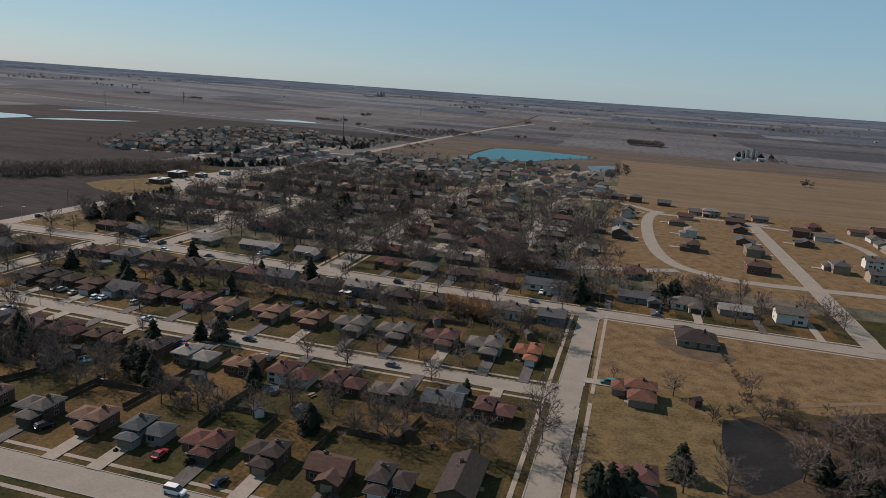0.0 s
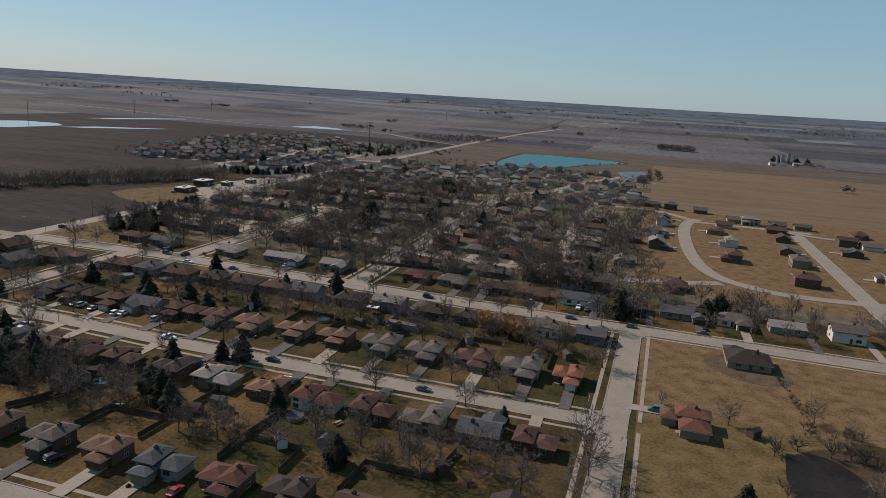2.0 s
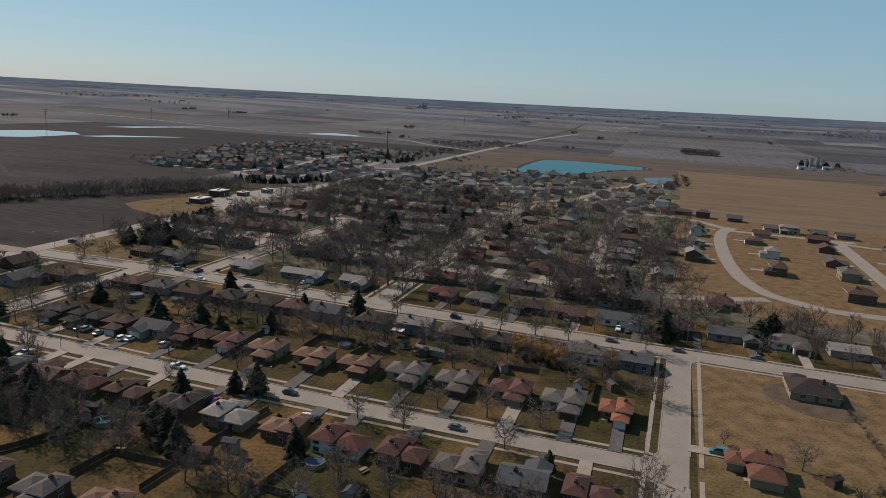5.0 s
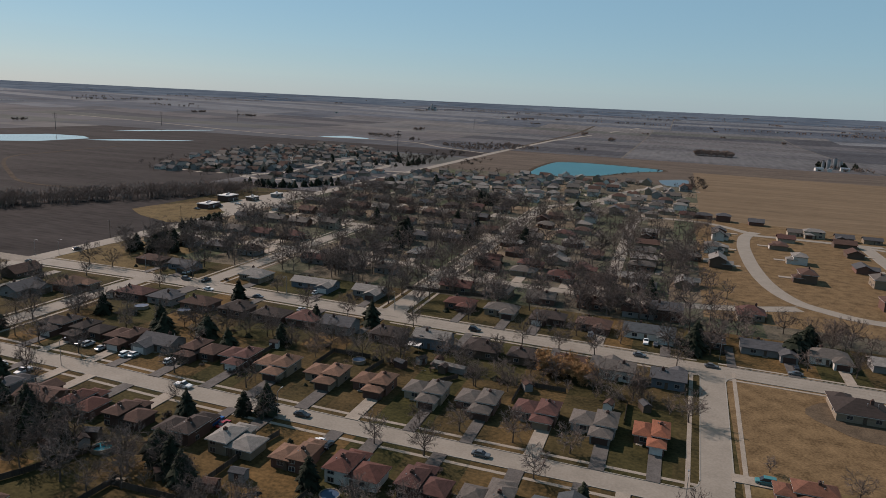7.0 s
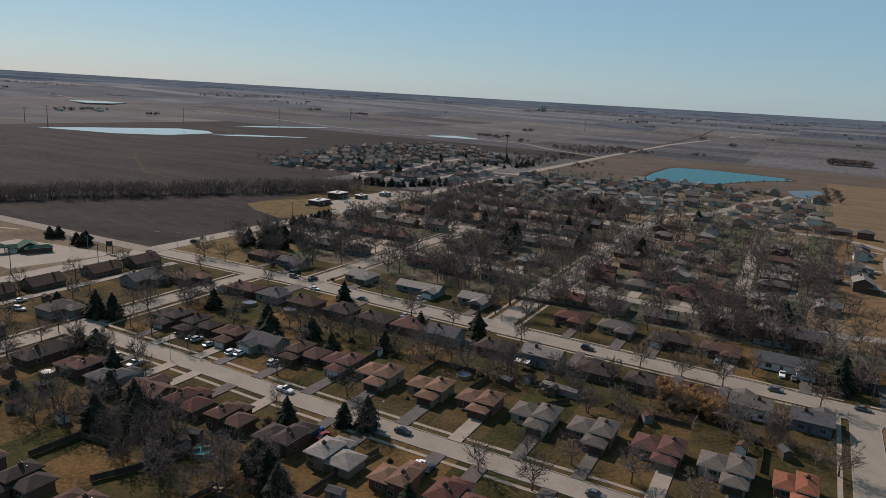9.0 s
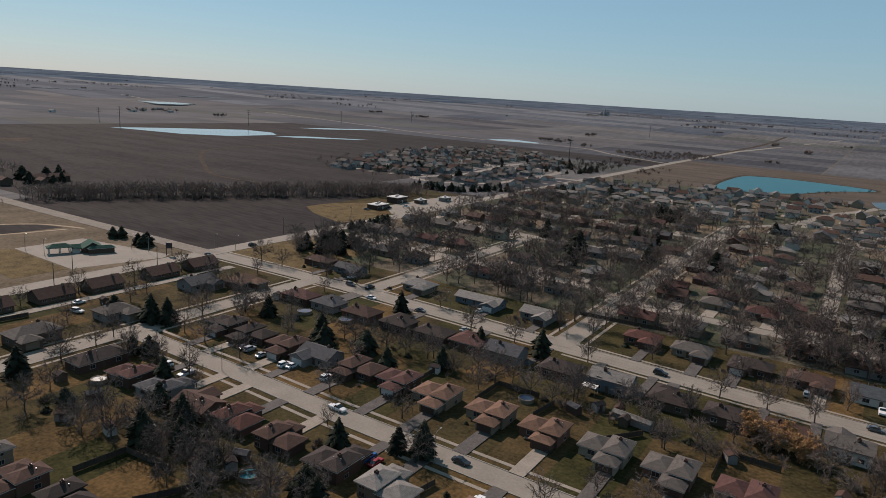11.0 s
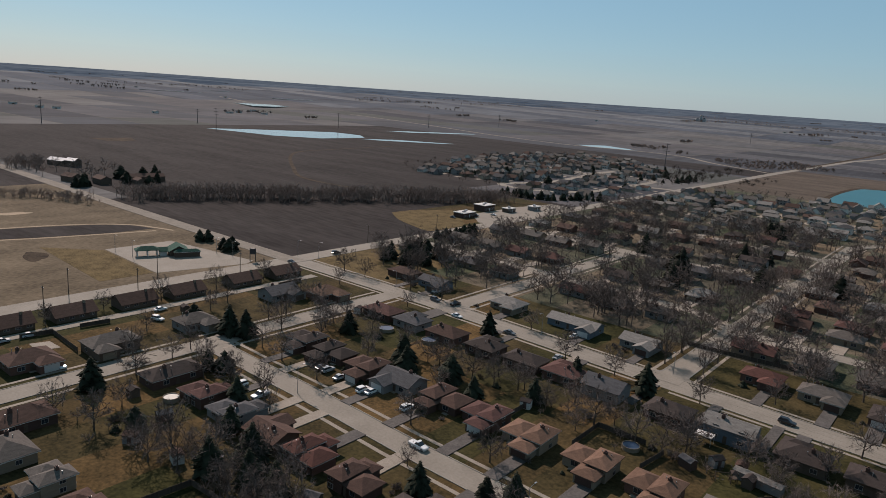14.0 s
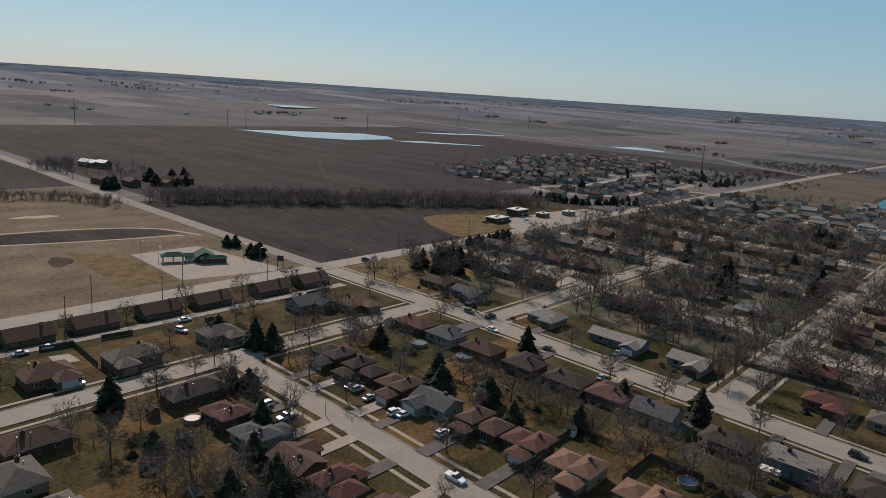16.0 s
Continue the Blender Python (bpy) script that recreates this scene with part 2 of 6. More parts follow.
def box(bm, x0, y0, z0, x1, y1, z1, m=None):
    vs = [bm.verts.new(p) for p in ((x0, y0, z0), (x1, y0, z0), (x1, y1, z0), (x0, y1, z0), (x0, y0, z1), (x1, y0, z1), (x1, y1, z1), (x0, y1, z1))]
    for f in ((0, 3, 2, 1), (4, 5, 6, 7), (0, 1, 5, 4), (1, 2, 6, 5), (2, 3, 7, 6), (3, 0, 4, 7)):
        bm.faces.new([vs[i] for i in f])
    if m is not None:
        bmesh.ops.transform(bm, matrix=m, verts=vs)
    return vs


def rod(bm, a, b, ra, rb, sides=5):
    """A tapered rod from a to b."""
    a, b = Vector(a), Vector(b)
    q = (b - a).to_track_quat("Z", "Y")
    rings = []
    for c, r in ((a, ra), (b, rb)):
        rings.append([bm.verts.new(c + q @ Vector((r * math.cos(2 * math.pi * k / sides), r * math.sin(2 * math.pi * k / sides), 0))) for k in range(sides)])
    for k in range(sides):
        j = (k + 1) % sides
        bm.faces.new((rings[0][k], rings[0][j], rings[1][j], rings[1][k]))
    bm.faces.new(rings[1])
    bm.faces.new(rings[0][::-1])


def slab(name, corners, z, thick, material, label, category, kind="structure"):
    """A flat piece of paving or water with its edges."""
    bm = bmesh.new()
    top = [bm.verts.new((x, y, z)) for x, y in corners]
    low = [bm.verts.new((x, y, z - thick)) for x, y in corners]
    bm.faces.new(top)
    n = len(corners)
    for k in range(n):
        bm.faces.new((low[k], low[(k + 1) % n], top[(k + 1) % n], top[k]))
    bmesh.ops.recalc_face_normals(bm, faces=bm.faces)
    if top and bm.faces[:] and bm.faces[:][0].normal.z < 0:
        bmesh.ops.reverse_faces(bm, faces=bm.faces)
    ob = new(name, mesh_of(bm, name, material))
    return tagged(ob, label, category, "", kind)


def rounded(cx, cy, rx, ry, n=22, wob=0.12, seed=1, turn=0.0):
    """The outline of a pond or clearing."""
    r = random.Random(seed)
    ph = [r.uniform(0, 6.28) for _ in range(3)]
    out = []
    for k in range(n):
        a = 2 * math.pi * k / n
        f = 1 + wob * (math.sin(2 * a + ph[0]) + 0.6 * math.sin(3 * a + ph[1]) + 0.4 * math.sin(5 * a + ph[2]))
        x, y = rx * f * math.cos(a), ry * f * math.sin(a)
        out.append((cx + x * math.cos(turn) - y * math.sin(turn), cy + x * math.sin(turn) + y * math.cos(turn)))
    return out


# ---------------------------------------------------------------- ground
HUB, CREST = (-40.0, -235.0), 86.0


def true_far(r):
    return r if r < 2000 else r + 0.00148 * (r - 2000) ** 2


def ground_z(x, y):
    r = math.hypot(x - HUB[0], y - HUB[1])
    return CREST * (1 - r / true_far(r)) if r > 2000 else 0.0


def far_place(x, y):
    """A place on the rising far land for a thing that lies at flat x, y; also how much smaller it stands there."""
    d = math.hypot(x - HUB[0], y - HUB[1])
    if d < 2000:
        return x, y, 0.0, 1.0
    lo, hi = 2000.0, 4800.0
    for _ in range(40):
        mid = (lo + hi) / 2
        lo, hi = (mid, hi) if true_far(mid) < d else (lo, mid)
    k = lo / d
    X, Y = HUB[0] + (x - HUB[0]) * k, HUB[1] + (y - HUB[1]) * k
    return X, Y, ground_z(X, Y), k


# Outermost ground ring, coloured with the blue haze of the horizon.
DISTANCE = surface("haze_blue_distance", (0.05, 0.07, 0.098), (0.125, 0.152, 0.182), size=300, fine=4, rough=1, spec=0.0, stretch=(0.6, 1, 1))
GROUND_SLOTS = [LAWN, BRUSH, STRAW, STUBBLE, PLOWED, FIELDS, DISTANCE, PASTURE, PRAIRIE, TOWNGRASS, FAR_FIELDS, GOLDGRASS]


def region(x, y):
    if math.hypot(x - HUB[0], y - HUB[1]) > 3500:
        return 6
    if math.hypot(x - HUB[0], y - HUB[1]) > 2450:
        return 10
    if -326 < x < -316 and y > -400:
        return 1
    if x <= -326:
        if y < -2 and y > -300:
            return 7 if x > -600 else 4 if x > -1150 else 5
        if -2 < y < 140 and x > -520:
            return 4
        if 140 <= y < 290 and x > -385:
            return 0
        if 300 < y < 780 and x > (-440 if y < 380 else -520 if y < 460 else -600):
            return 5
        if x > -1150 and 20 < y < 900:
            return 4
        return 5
    if y > 588:
        return 8 if y < 1000 and x < 0 else (3 if -3 < x < 420 and y < 790 else 8 if x < 420 and y < 1000 else 5)
    if x > -3 and y > 345:
        return 3 if x < 420 else 5
    if x > 175:
        return 3 if y > -20 else 5
    if y < -400 or x < -316:
        return 5
    if -3 < x < 54 and -150 < y < -76:
        return 11
    if x > -3 and -76 < y < -6:
        return 2
    if x > -8 and 60 < y < 345:
        return 2
    if -316 < x < -265 and 6 < y < 62:
        return 11
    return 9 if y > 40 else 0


def build_ground():
    xs = sorted({*[-440, -480, -600, 32, 38, 46, 54, 62, 72, -316, -326, -330, -385, -430, -520, -620, -1150, -3, -8, 175, 420, -265], *range(-700, 500, 40),
                 *[s * v for s in (-1, 1) for v in (760, 900, 1050, 1300, 1550, 1800, 2050, 2300, 2600, 2900, 3200, 3400, 3600, 4000, 4400, 4800, 5400)]})
    ys = sorted({*[-62, -66, -70, -84, -2, -6, -76, -20, 6, 20, 60, 62, 140, 290, 300, 345, 588, 770, 790, 900, 960, -300, -400, -150, 40], *range(-420, 1040, 40),
                 *[s * v for s in (-1, 1) for v in (1150, 1350, 1550, 1800, 2050, 2300, 2600, 2900, 3200, 3400, 3600, 4000, 4400, 4800, 5400)]})
    bm = bmesh.new()
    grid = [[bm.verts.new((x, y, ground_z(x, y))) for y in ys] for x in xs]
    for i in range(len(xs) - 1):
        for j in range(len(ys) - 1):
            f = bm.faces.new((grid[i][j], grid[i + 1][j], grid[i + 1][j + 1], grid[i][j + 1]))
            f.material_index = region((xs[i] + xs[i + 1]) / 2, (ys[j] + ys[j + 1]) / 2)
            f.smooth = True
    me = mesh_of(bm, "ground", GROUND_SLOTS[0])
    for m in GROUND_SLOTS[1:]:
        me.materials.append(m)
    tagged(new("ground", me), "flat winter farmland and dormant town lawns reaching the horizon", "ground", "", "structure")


build_ground()


# ---------------------------------------------------------------- roads and walks
def ribbon_mesh(name, pts, width, z, thick, material):
    """A strip of even width along a line, with its edges."""
    bm = bmesh.new()
    rows = []
    for k, p in enumerate(pts):
        a, b = Vector(pts[max(k - 1, 0)]), Vector(pts[min(k + 1, len(pts) - 1)])
        d = (b - a).normalized()
        side = Vector((-d.y, d.x)) * width / 2
        c = Vector(p)
        rows.append([bm.verts.new((*(c + side), z - thick + ground_z(*p))), bm.verts.new((*(c + side), z + ground_z(*p))),
                     bm.verts.new((*(c - side), z + ground_z(*p))), bm.verts.new((*(c - side), z - thick + ground_z(*p)))])
    for r, s in zip(rows, rows[1:]):
        for k in range(3):
            bm.faces.new((r[k], s[k], s[k + 1], r[k + 1]))
    bm.faces.new(rows[0])
    bm.faces.new(rows[-1][::-1])
    bmesh.ops.recalc_face_normals(bm, faces=bm.faces)
    return mesh_of(bm, name, material)


def smooth(pts, steps=6):
    """A Catmull-Rom line through the points."""
    q = [Vector(p) for p in (pts[0], *pts, pts[-1])]
    out = []
    for a, b, c, d in zip(q, q[1:], q[2:], q[3:]):
        for k in range(steps):
            t = k / steps
            out.append(tuple(0.5 * (2 * b + (c - a) * t + (2 * a - 5 * b + 4 * c - d) * t * t + (3 * b - a - 3 * c + d) * t ** 3)))
    return out + [tuple(q[-1])]


LEVEL = [0.040]


def street(name, pts, width, label, material=None):
    """A street as one thing: its roadway."""
    LEVEL[0] += 0.005
    top = tagged(new(name, ribbon_mesh(name, pts, width, LEVEL[0], 0.3, material or CONCRETE)), label, "road", "", "structure")
    return top


# centre line, start, end, width, sidewalks
EAST_WEST = {"road_main": (0, -318, 420, 10.2), "road_b": (-91.5, -249, -8.7, 7.6), "road_a": (-178, -249, -11, 8.4), "road_e": (95, -312, 34, 8),
             "road_f": (175, -312, -129, 8), "road_g": (262, -312, -129, 8)}
NORTH_SOUTH = {"road_s": (-8.2, -330, 0, 7.6), "road_v": (-249.5, -330, 0, 8.6), "road_t": (-129, 0, 330, 8.6), "road_p": (-222, 0, 175, 8),
               "road_d": (101, -6, 292, 8.4)}
STREET_LABEL = "pale concrete residential street with raised kerbs"


def cuts(lo, hi, at, crossing, gap):
    """The stretches of lo..hi left between the crossing streets."""
    holes = sorted((c - w / 2 - gap, c + w / 2 + gap) for c, s, e, w in crossing if s - 6 <= at <= e + 6)
    out, a = [], lo
    for h0, h1 in holes:
        if h1 <= lo or h0 >= hi:
            continue
        if h0 > a:
            out.append((a, h0))
        a = max(a, h1)
    if a < hi:
        out.append((a, hi))
    return out


BENDS = {"road_e": ((-312, -150, -129, -60, -25, 10, 34), (88, 86, 72, 72, 71, 81, 93)), "road_main": ((-318, -230, -155, -30, 72, 180, 420), (3, 4, 0.8, -4, -6.8, -8.5, -12)), "road_b": ((-249, -235, -190, -160, -105, -9), (-88.3, -89, -89.5, -91, -92, -92.3)), "road_s": ((-330, -140, 0), (-14, -9.8, -6.7))}


def centre(name, at, plain_value):
    """Where a street's centre line lies across, at a place along it."""
    return float(np.interp(at, *BENDS[name])) if name in BENDS else plain_value


def along(name, c, a, b, off, lengthwise):
    """Points along a street at a set distance from its centre."""
    n = max(2, int(abs(b - a) / 20) + 1)
    out = []
    for k in range(n):
        s = a + (b - a) * k / (n - 1)
        v = centre(name, s, c) + off
        out.append((s, v) if lengthwise else (v, s))
    return out


def lay_streets():
    for streets, crossing, lengthwise in ((EAST_WEST, NORTH_SOUTH, True), (NORTH_SOUTH, EAST_WEST, False)):
        for name, (c, lo, hi, w) in streets.items():
            top = street(name, along(name, c, lo, hi, 0, lengthwise), w, STREET_LABEL)
            for off in ((-2.9, -0.2, 2.6) if name == "road_main" else ()):
                k = new("road_joint", ribbon_mesh("road_joint", along(name, c, lo + 6, hi - 6, off, lengthwise), 0.13, LEVEL[0] + 0.006, 0.1, JOINT))
                k.parent = top
            for side in (-1, 1):
                for a, b in cuts(lo, hi, c + side * w / 2, crossing.values(), 4.4):
                    k = new("kerb", ribbon_mesh("kerb", along(name, c, a, b, side * (w / 2 + 0.12), lengthwise), 0.3, 0.17, 0.3, KERB))
                    k.parent = top
                if name == "road_d" or (lengthwise and c > 60):
                    continue
                for a, b in cuts(lo, min(hi, 120) if lengthwise else hi, c + side * w / 2, crossing.values(), -0.3):
                    k = new("sidewalk", ribbon_mesh("sidewalk", along(name, c, a, b, side * (w / 2 + (2.0 if name == "road_main" else 2.9)), lengthwise), 1.2, 0.07 if lengthwise else 0.075, 0.2, WALK))
                    k.parent = top


lay_streets()


def corner(x, y, sx, sy, r=4.5):
    """The rounded kerb corner where two streets meet."""
    LEVEL[0] += 0.0003
    arc = [(x + sx * r - sx * r * math.sin(a), y + sy * r - sy * r * math.cos(a)) for a in [k * math.pi / 16 for k in range(9)]]
    slab("road_corner", [(x - sx * 0.2, y - sy * 0.2)] + arc, LEVEL[0] + 0.012, 0.2, CONCRETE, "rounded concrete corner of a street junction", "road")
    k = new("kerb", ribbon_mesh("kerb", [(px + sx * 0.1, py + sy * 0.1) for px, py in arc], 0.3, 0.17, 0.3, KERB))
    tagged(k, "rounded concrete kerb at a junction", "kerb", "", "structure")


for ename, (ec, e0, e1, ew) in EAST_WEST.items():
    for nname, (nc, n0, n1, nw) in NORTH_SOUTH.items():
        ey, nx = centre(ename, nc, ec), centre(nname, ec, nc)
        for sx in (-1, 1):
            for sy in (-1, 1):
                if e0 - 1 < nx < e1 + 1 and n0 - 1 < ey < n1 + 1:
                    if (sx < 0 and nx - 8 < e0) or (sx > 0 and nx + 8 > e1) or (sy < 0 and ey - 8 < n0) or (sy > 0 and ey + 8 > n1):
                        continue
                    corner(nx + sx * nw / 2, ey + sy * ew / 2, sx, sy)
street("road_curve", smooth([(34, 304), (26, 282), (22, 250), (21, 215), (22, 170), (26, 132), (34, 106), (46, 94), (60, 86), (80, 85), (101, 87), (180, 94)]), 8.2, "curving pale concrete street of the new subdivision")
street("road_north", smooth([(-129, 326), (-120, 350), (-98, 382), (-86, 430), (-72, 490), (-50, 545), (-38, 585)]), 8, "pale concrete street bending through the northern subdivision")
street("road_k", smooth([(-104, 366), (-84, 345), (-62, 332), (-40, 331), (-5, 330), (16, 315), (32, 292)]), 7.6, "pale concrete street along the edge of the fields")
street("road_link", smooth([(-92, 400), (-60, 404), (-30, 395), (-8, 380)]), 7, "short pale concrete street between houses")
street("road_west_sub", smooth([(-318, 505), (-345, 500), (-367, 470), (-367, 396), (-400, 350), (-442, 356), (-428, 410), (-429, 460), (-445, 573), (-440, 650)]), 9, "pale concrete street of the western subdivision")
street("road_west_sub_2", smooth([(-367, 470), (-370, 559), (-408, 562), (-436, 540), (-503, 558), (-581, 569)]), 9, "pale concrete street of the western subdivision")
street("road_u", smooth([(-51, 72), (-52, 200), (-53, 285), (-48, 315), (-40, 329)]), 7, "pale concrete street shaded by bare trees")
street("road_edge", smooth([(31, 289), (68, 289), (97, 287), (114, 288)]), 7.6, "pale concrete street along the edge of the fields")
street("road_spur", smooth([(104, 280), (119, 273), (135, 272), (148, 262), (161, 231), (163, 205)]), 6.5, "pale concrete street among new houses")
street("field_road", [far_place(x, y)[:2] for x, y in smooth([(-2600, 1440), (-1852, 1150), (-1681, 1210), (-1233, 1112), (-917, 1012), (-729, 985), (-627, 1015), (-517, 1020), (-432, 941), (-326, 873)])], 9, "pale gravel road curving through far fields", material=GRAVEL)
HIGHWAY = "long straight pale concrete highway between fields"
street("highway_north", [(-320.5, -700)] + [(-320.5 + (0 if y < 900 else (y - 900) * 0.02), y) for y in range(-100, 1500, 100)] + [far_place(-300 + 14 * k, 1500 + 170 * k)[:2] for k in range(1, 9)], 11, HIGHWAY)
street("highway_west", [(-318, 1.5), (-400, 1), (-500, 1), (-700, 3), (-1000, 4), (-1400, 8), (-1900, 12)], 9.5, "straight country road running west between fields", material=GRAVEL)
street("alley", [(-291.8, -8), (-291.9, -70), (-292.2, -130), (-293.5, -205)], 4.6, "narrow concrete lane behind brown apartment buildings")


# ---------------------------------------------------------------- houses
def hip_roof(bm, x0, y0, x1, y1, z, pitch, over, edge=0.22):
    """A hipped roof over the rectangle, with eaves boards and a closed underside."""
    x0, y0, x1, y1 = x0 - over, y0 - over, x1 + over, y1 + over
    w, d = x1 - x0, y1 - y0
    rise = min(w, d) / 2 * pitch
    if w >= d:
        ridge = [(x0 + d / 2, (y0 + y1) / 2, z + edge + rise), (x1 - d / 2, (y0 + y1) / 2, z + edge + rise)]
    else:
        ridge = [((x0 + x1) / 2, y0 + w / 2, z + edge + rise), ((x0 + x1) / 2, y1 - w / 2, z + edge + rise)]
    lo = [bm.verts.new((x, y, z)) for x, y in ((x0, y0), (x1, y0), (x1, y1), (x0, y1))]
    hi = [bm.verts.new((x, y, z + edge)) for x, y in ((x0, y0), (x1, y0), (x1, y1), (x0, y1))]
    a, b = (bm.verts.new(p) for p in ridge)
    bm.faces.new(lo[::-1])
    for k in range(4):
        bm.faces.new((lo[k], lo[(k + 1) % 4], hi[(k + 1) % 4], hi[k]))
    if w >= d:
        faces = ((hi[0], hi[1], b, a), (hi[1], hi[2], b), (hi[2], hi[3], a, b), (hi[3], hi[0], a))
    else:
        faces = ((hi[0], hi[1], a), (hi[1], hi[2], b, a), (hi[2], hi[3], b), (hi[3], hi[0], a, b))
    for f in faces:
        bm.faces.new(f)
    return z + edge + rise


def gable_roof(bm, x0, y0, x1, y1, z, pitch, over, along="x", edge=0.2):
    """A gabled roof of two thick slopes; the ridge runs along x or y."""
    if along == "y":
        x0, y0, x1, y1 = y0, x0, y1, x1
    half = (y1 - y0) / 2
    mid, top = (y0 + y1) / 2, z + half * pitch
    low = z - over * pitch
    prof = [(y0 - over, low), (mid, top), (y1 + over, low), (y1 + over, low + edge), (mid, top + edge), (y0 - over, low + edge)]
    ends = []
    for x in (x0 - over, x1 + over):
        ends.append([bm.verts.new((x, p, q) if along == "x" else (p, x, q)) for p, q in prof])
    n = len(prof)
    for k in range(n):
        bm.faces.new((ends[0][k], ends[0][(k + 1) % n], ends[1][(k + 1) % n], ends[1][k]))
    for e in ends:
        bm.faces.new((e[0], e[1], e[4], e[5]))
        bm.faces.new((e[1], e[2], e[3], e[4]))
    bmesh.ops.recalc_face_normals(bm, faces=bm.faces)
    return top + edge


def gable_walls(bm, x0, y0, x1, y1, h, pitch, along="x"):
    box(bm, x0, y0, 0, x1, y1, h)
    if along == "x":
        mid, top = (y0 + y1) / 2, h + (y1 - y0) / 2 * pitch - 0.02
        tris = [[(x, y0, h), (x, y1, h), (x, mid, top)] for x in (x0, x1)]
    else:
        mid, top = (x0 + x1) / 2, h + (x1 - x0) / 2 * pitch - 0.02
        tris = [[(x0, y, h), (x1, y, h), (mid, y, top)] for y in (y0, y1)]
    for t in tris:
        bm.faces.new([bm.verts.new(p) for p in t])


PANES = {}


def window(parent, x, y, z, w, h, turn, frame_mat=None):
    """A framed window with one pane, on the wall at x, y; it faces -y before the turn."""
    key = (w, h)
    if key not in PANES:
        bm = bmesh.new()
        for a in ((-w / 2 - 0.1, -h / 2 - 0.1, w / 2 + 0.1, -h / 2), (-w / 2 - 0.1, h / 2, w / 2 + 0.1, h / 2 + 0.1),
                  (-w / 2 - 0.1, -h / 2, -w / 2, h / 2), (w / 2, -h / 2, w / 2 + 0.1, h / 2), (-0.03, -h / 2, 0.03, h / 2)):
            box(bm, a[0], -0.07, a[1], a[2], 0.01, a[3])
        fr = mesh_of(bm, "window", FRAME)
        bm = bmesh.new()
        box(bm, -w / 2, -0.035, -h / 2, w / 2, 0.005, h / 2)
        PANES[key] = (fr, mesh_of(bm, "pane", GLASS))
    fr, pa = PANES[key]
    win = shared("window", fr, parent, pose(x, y, z, 0, 0, turn))
    shared("pane", pa, win)
    return win


DOORS = {}


def panel_door(parent, name, x, y, w, h, turn, material):
    key = (name, w, h, material.name)
    if key not in DOORS:
        bm = bmesh.new()
        box(bm, -w / 2, -0.05, 0, w / 2, 0.01, h)
        for k in range(4):
            box(bm, -w / 2 + 0.12, -0.075, 0.1 + k * h / 4, w / 2 - 0.12, -0.05, 0.1 + k * h / 4 + h / 4 - 0.12)
        DOORS[key] = mesh_of(bm, name, material)
    return shared(name, DOORS[key], parent, pose(x, y, 0.12, 0, 0, turn))


ROOF_WORDS = dict(brown="brown", dark="dark charcoal", grey="weathered grey", tan="tan", red="rust-red", orange="orange-red", blue="blue-grey",
                  light="pale grey", green="green metal", plum="dark reddish-brown", slate="slate-grey", rust="rust-brown")
WALL_WORDS = dict(brick="red brick", darkbrick="dark brick", tan="tan brick", white="white siding", grey="grey siding", blue="blue siding",
                  cream="cream siding", brown="brown siding")


def eaves(bm, x0, y0, x1, y1, z, over, t=0.1):
    """The boards under the edge of a hipped roof."""
    x0, y0, x1, y1 = x0 - over + 0.05, y0 - over + 0.05, x1 + over - 0.05, y1 + over - 0.05
    for a in ((x0, y0, x1, y0 + t), (x0, y1 - t, x1, y1), (x0, y0 + t, x0 + t, y1 - t), (x1 - t, y0 + t, x1, y1 - t)):
        box(bm, a[0], a[1], z - 0.2, a[2], a[3], z - 0.002)


def block(top, name, x0, y0, x1, y1, h, pitch, over, style, along, W, R, trim):
    """One volume of a house under its own roof. Returns the wall part and the ridge's height."""
    bm = bmesh.new()
    if style == "hip":
        box(bm, x0, y0, 0, x1, y1, h)
    else:
        gable_walls(bm, x0, y0, x1, y1, h, pitch, along)
    body = part(name, bm, W, top)
    bm = bmesh.new()
    if style == "hip":
        ridge = hip_roof(bm, x0, y0, x1, y1, h + 0.003, pitch, over, 0.08)
    else:
        ridge = gable_roof(bm, x0, y0, x1, y1, h + 0.003, pitch, over, along)
    roof = part("roof" if name == "wall" else name + "_roof", bm, R, top if name == "wall" else body)
    if style == "hip" and trim:
        bm = bmesh.new()
        eaves(bm, x0, y0, x1, y1, h, over)
        part("eaves_board", bm, trim, roof)
    return body, ridge


SIZE = 0.97


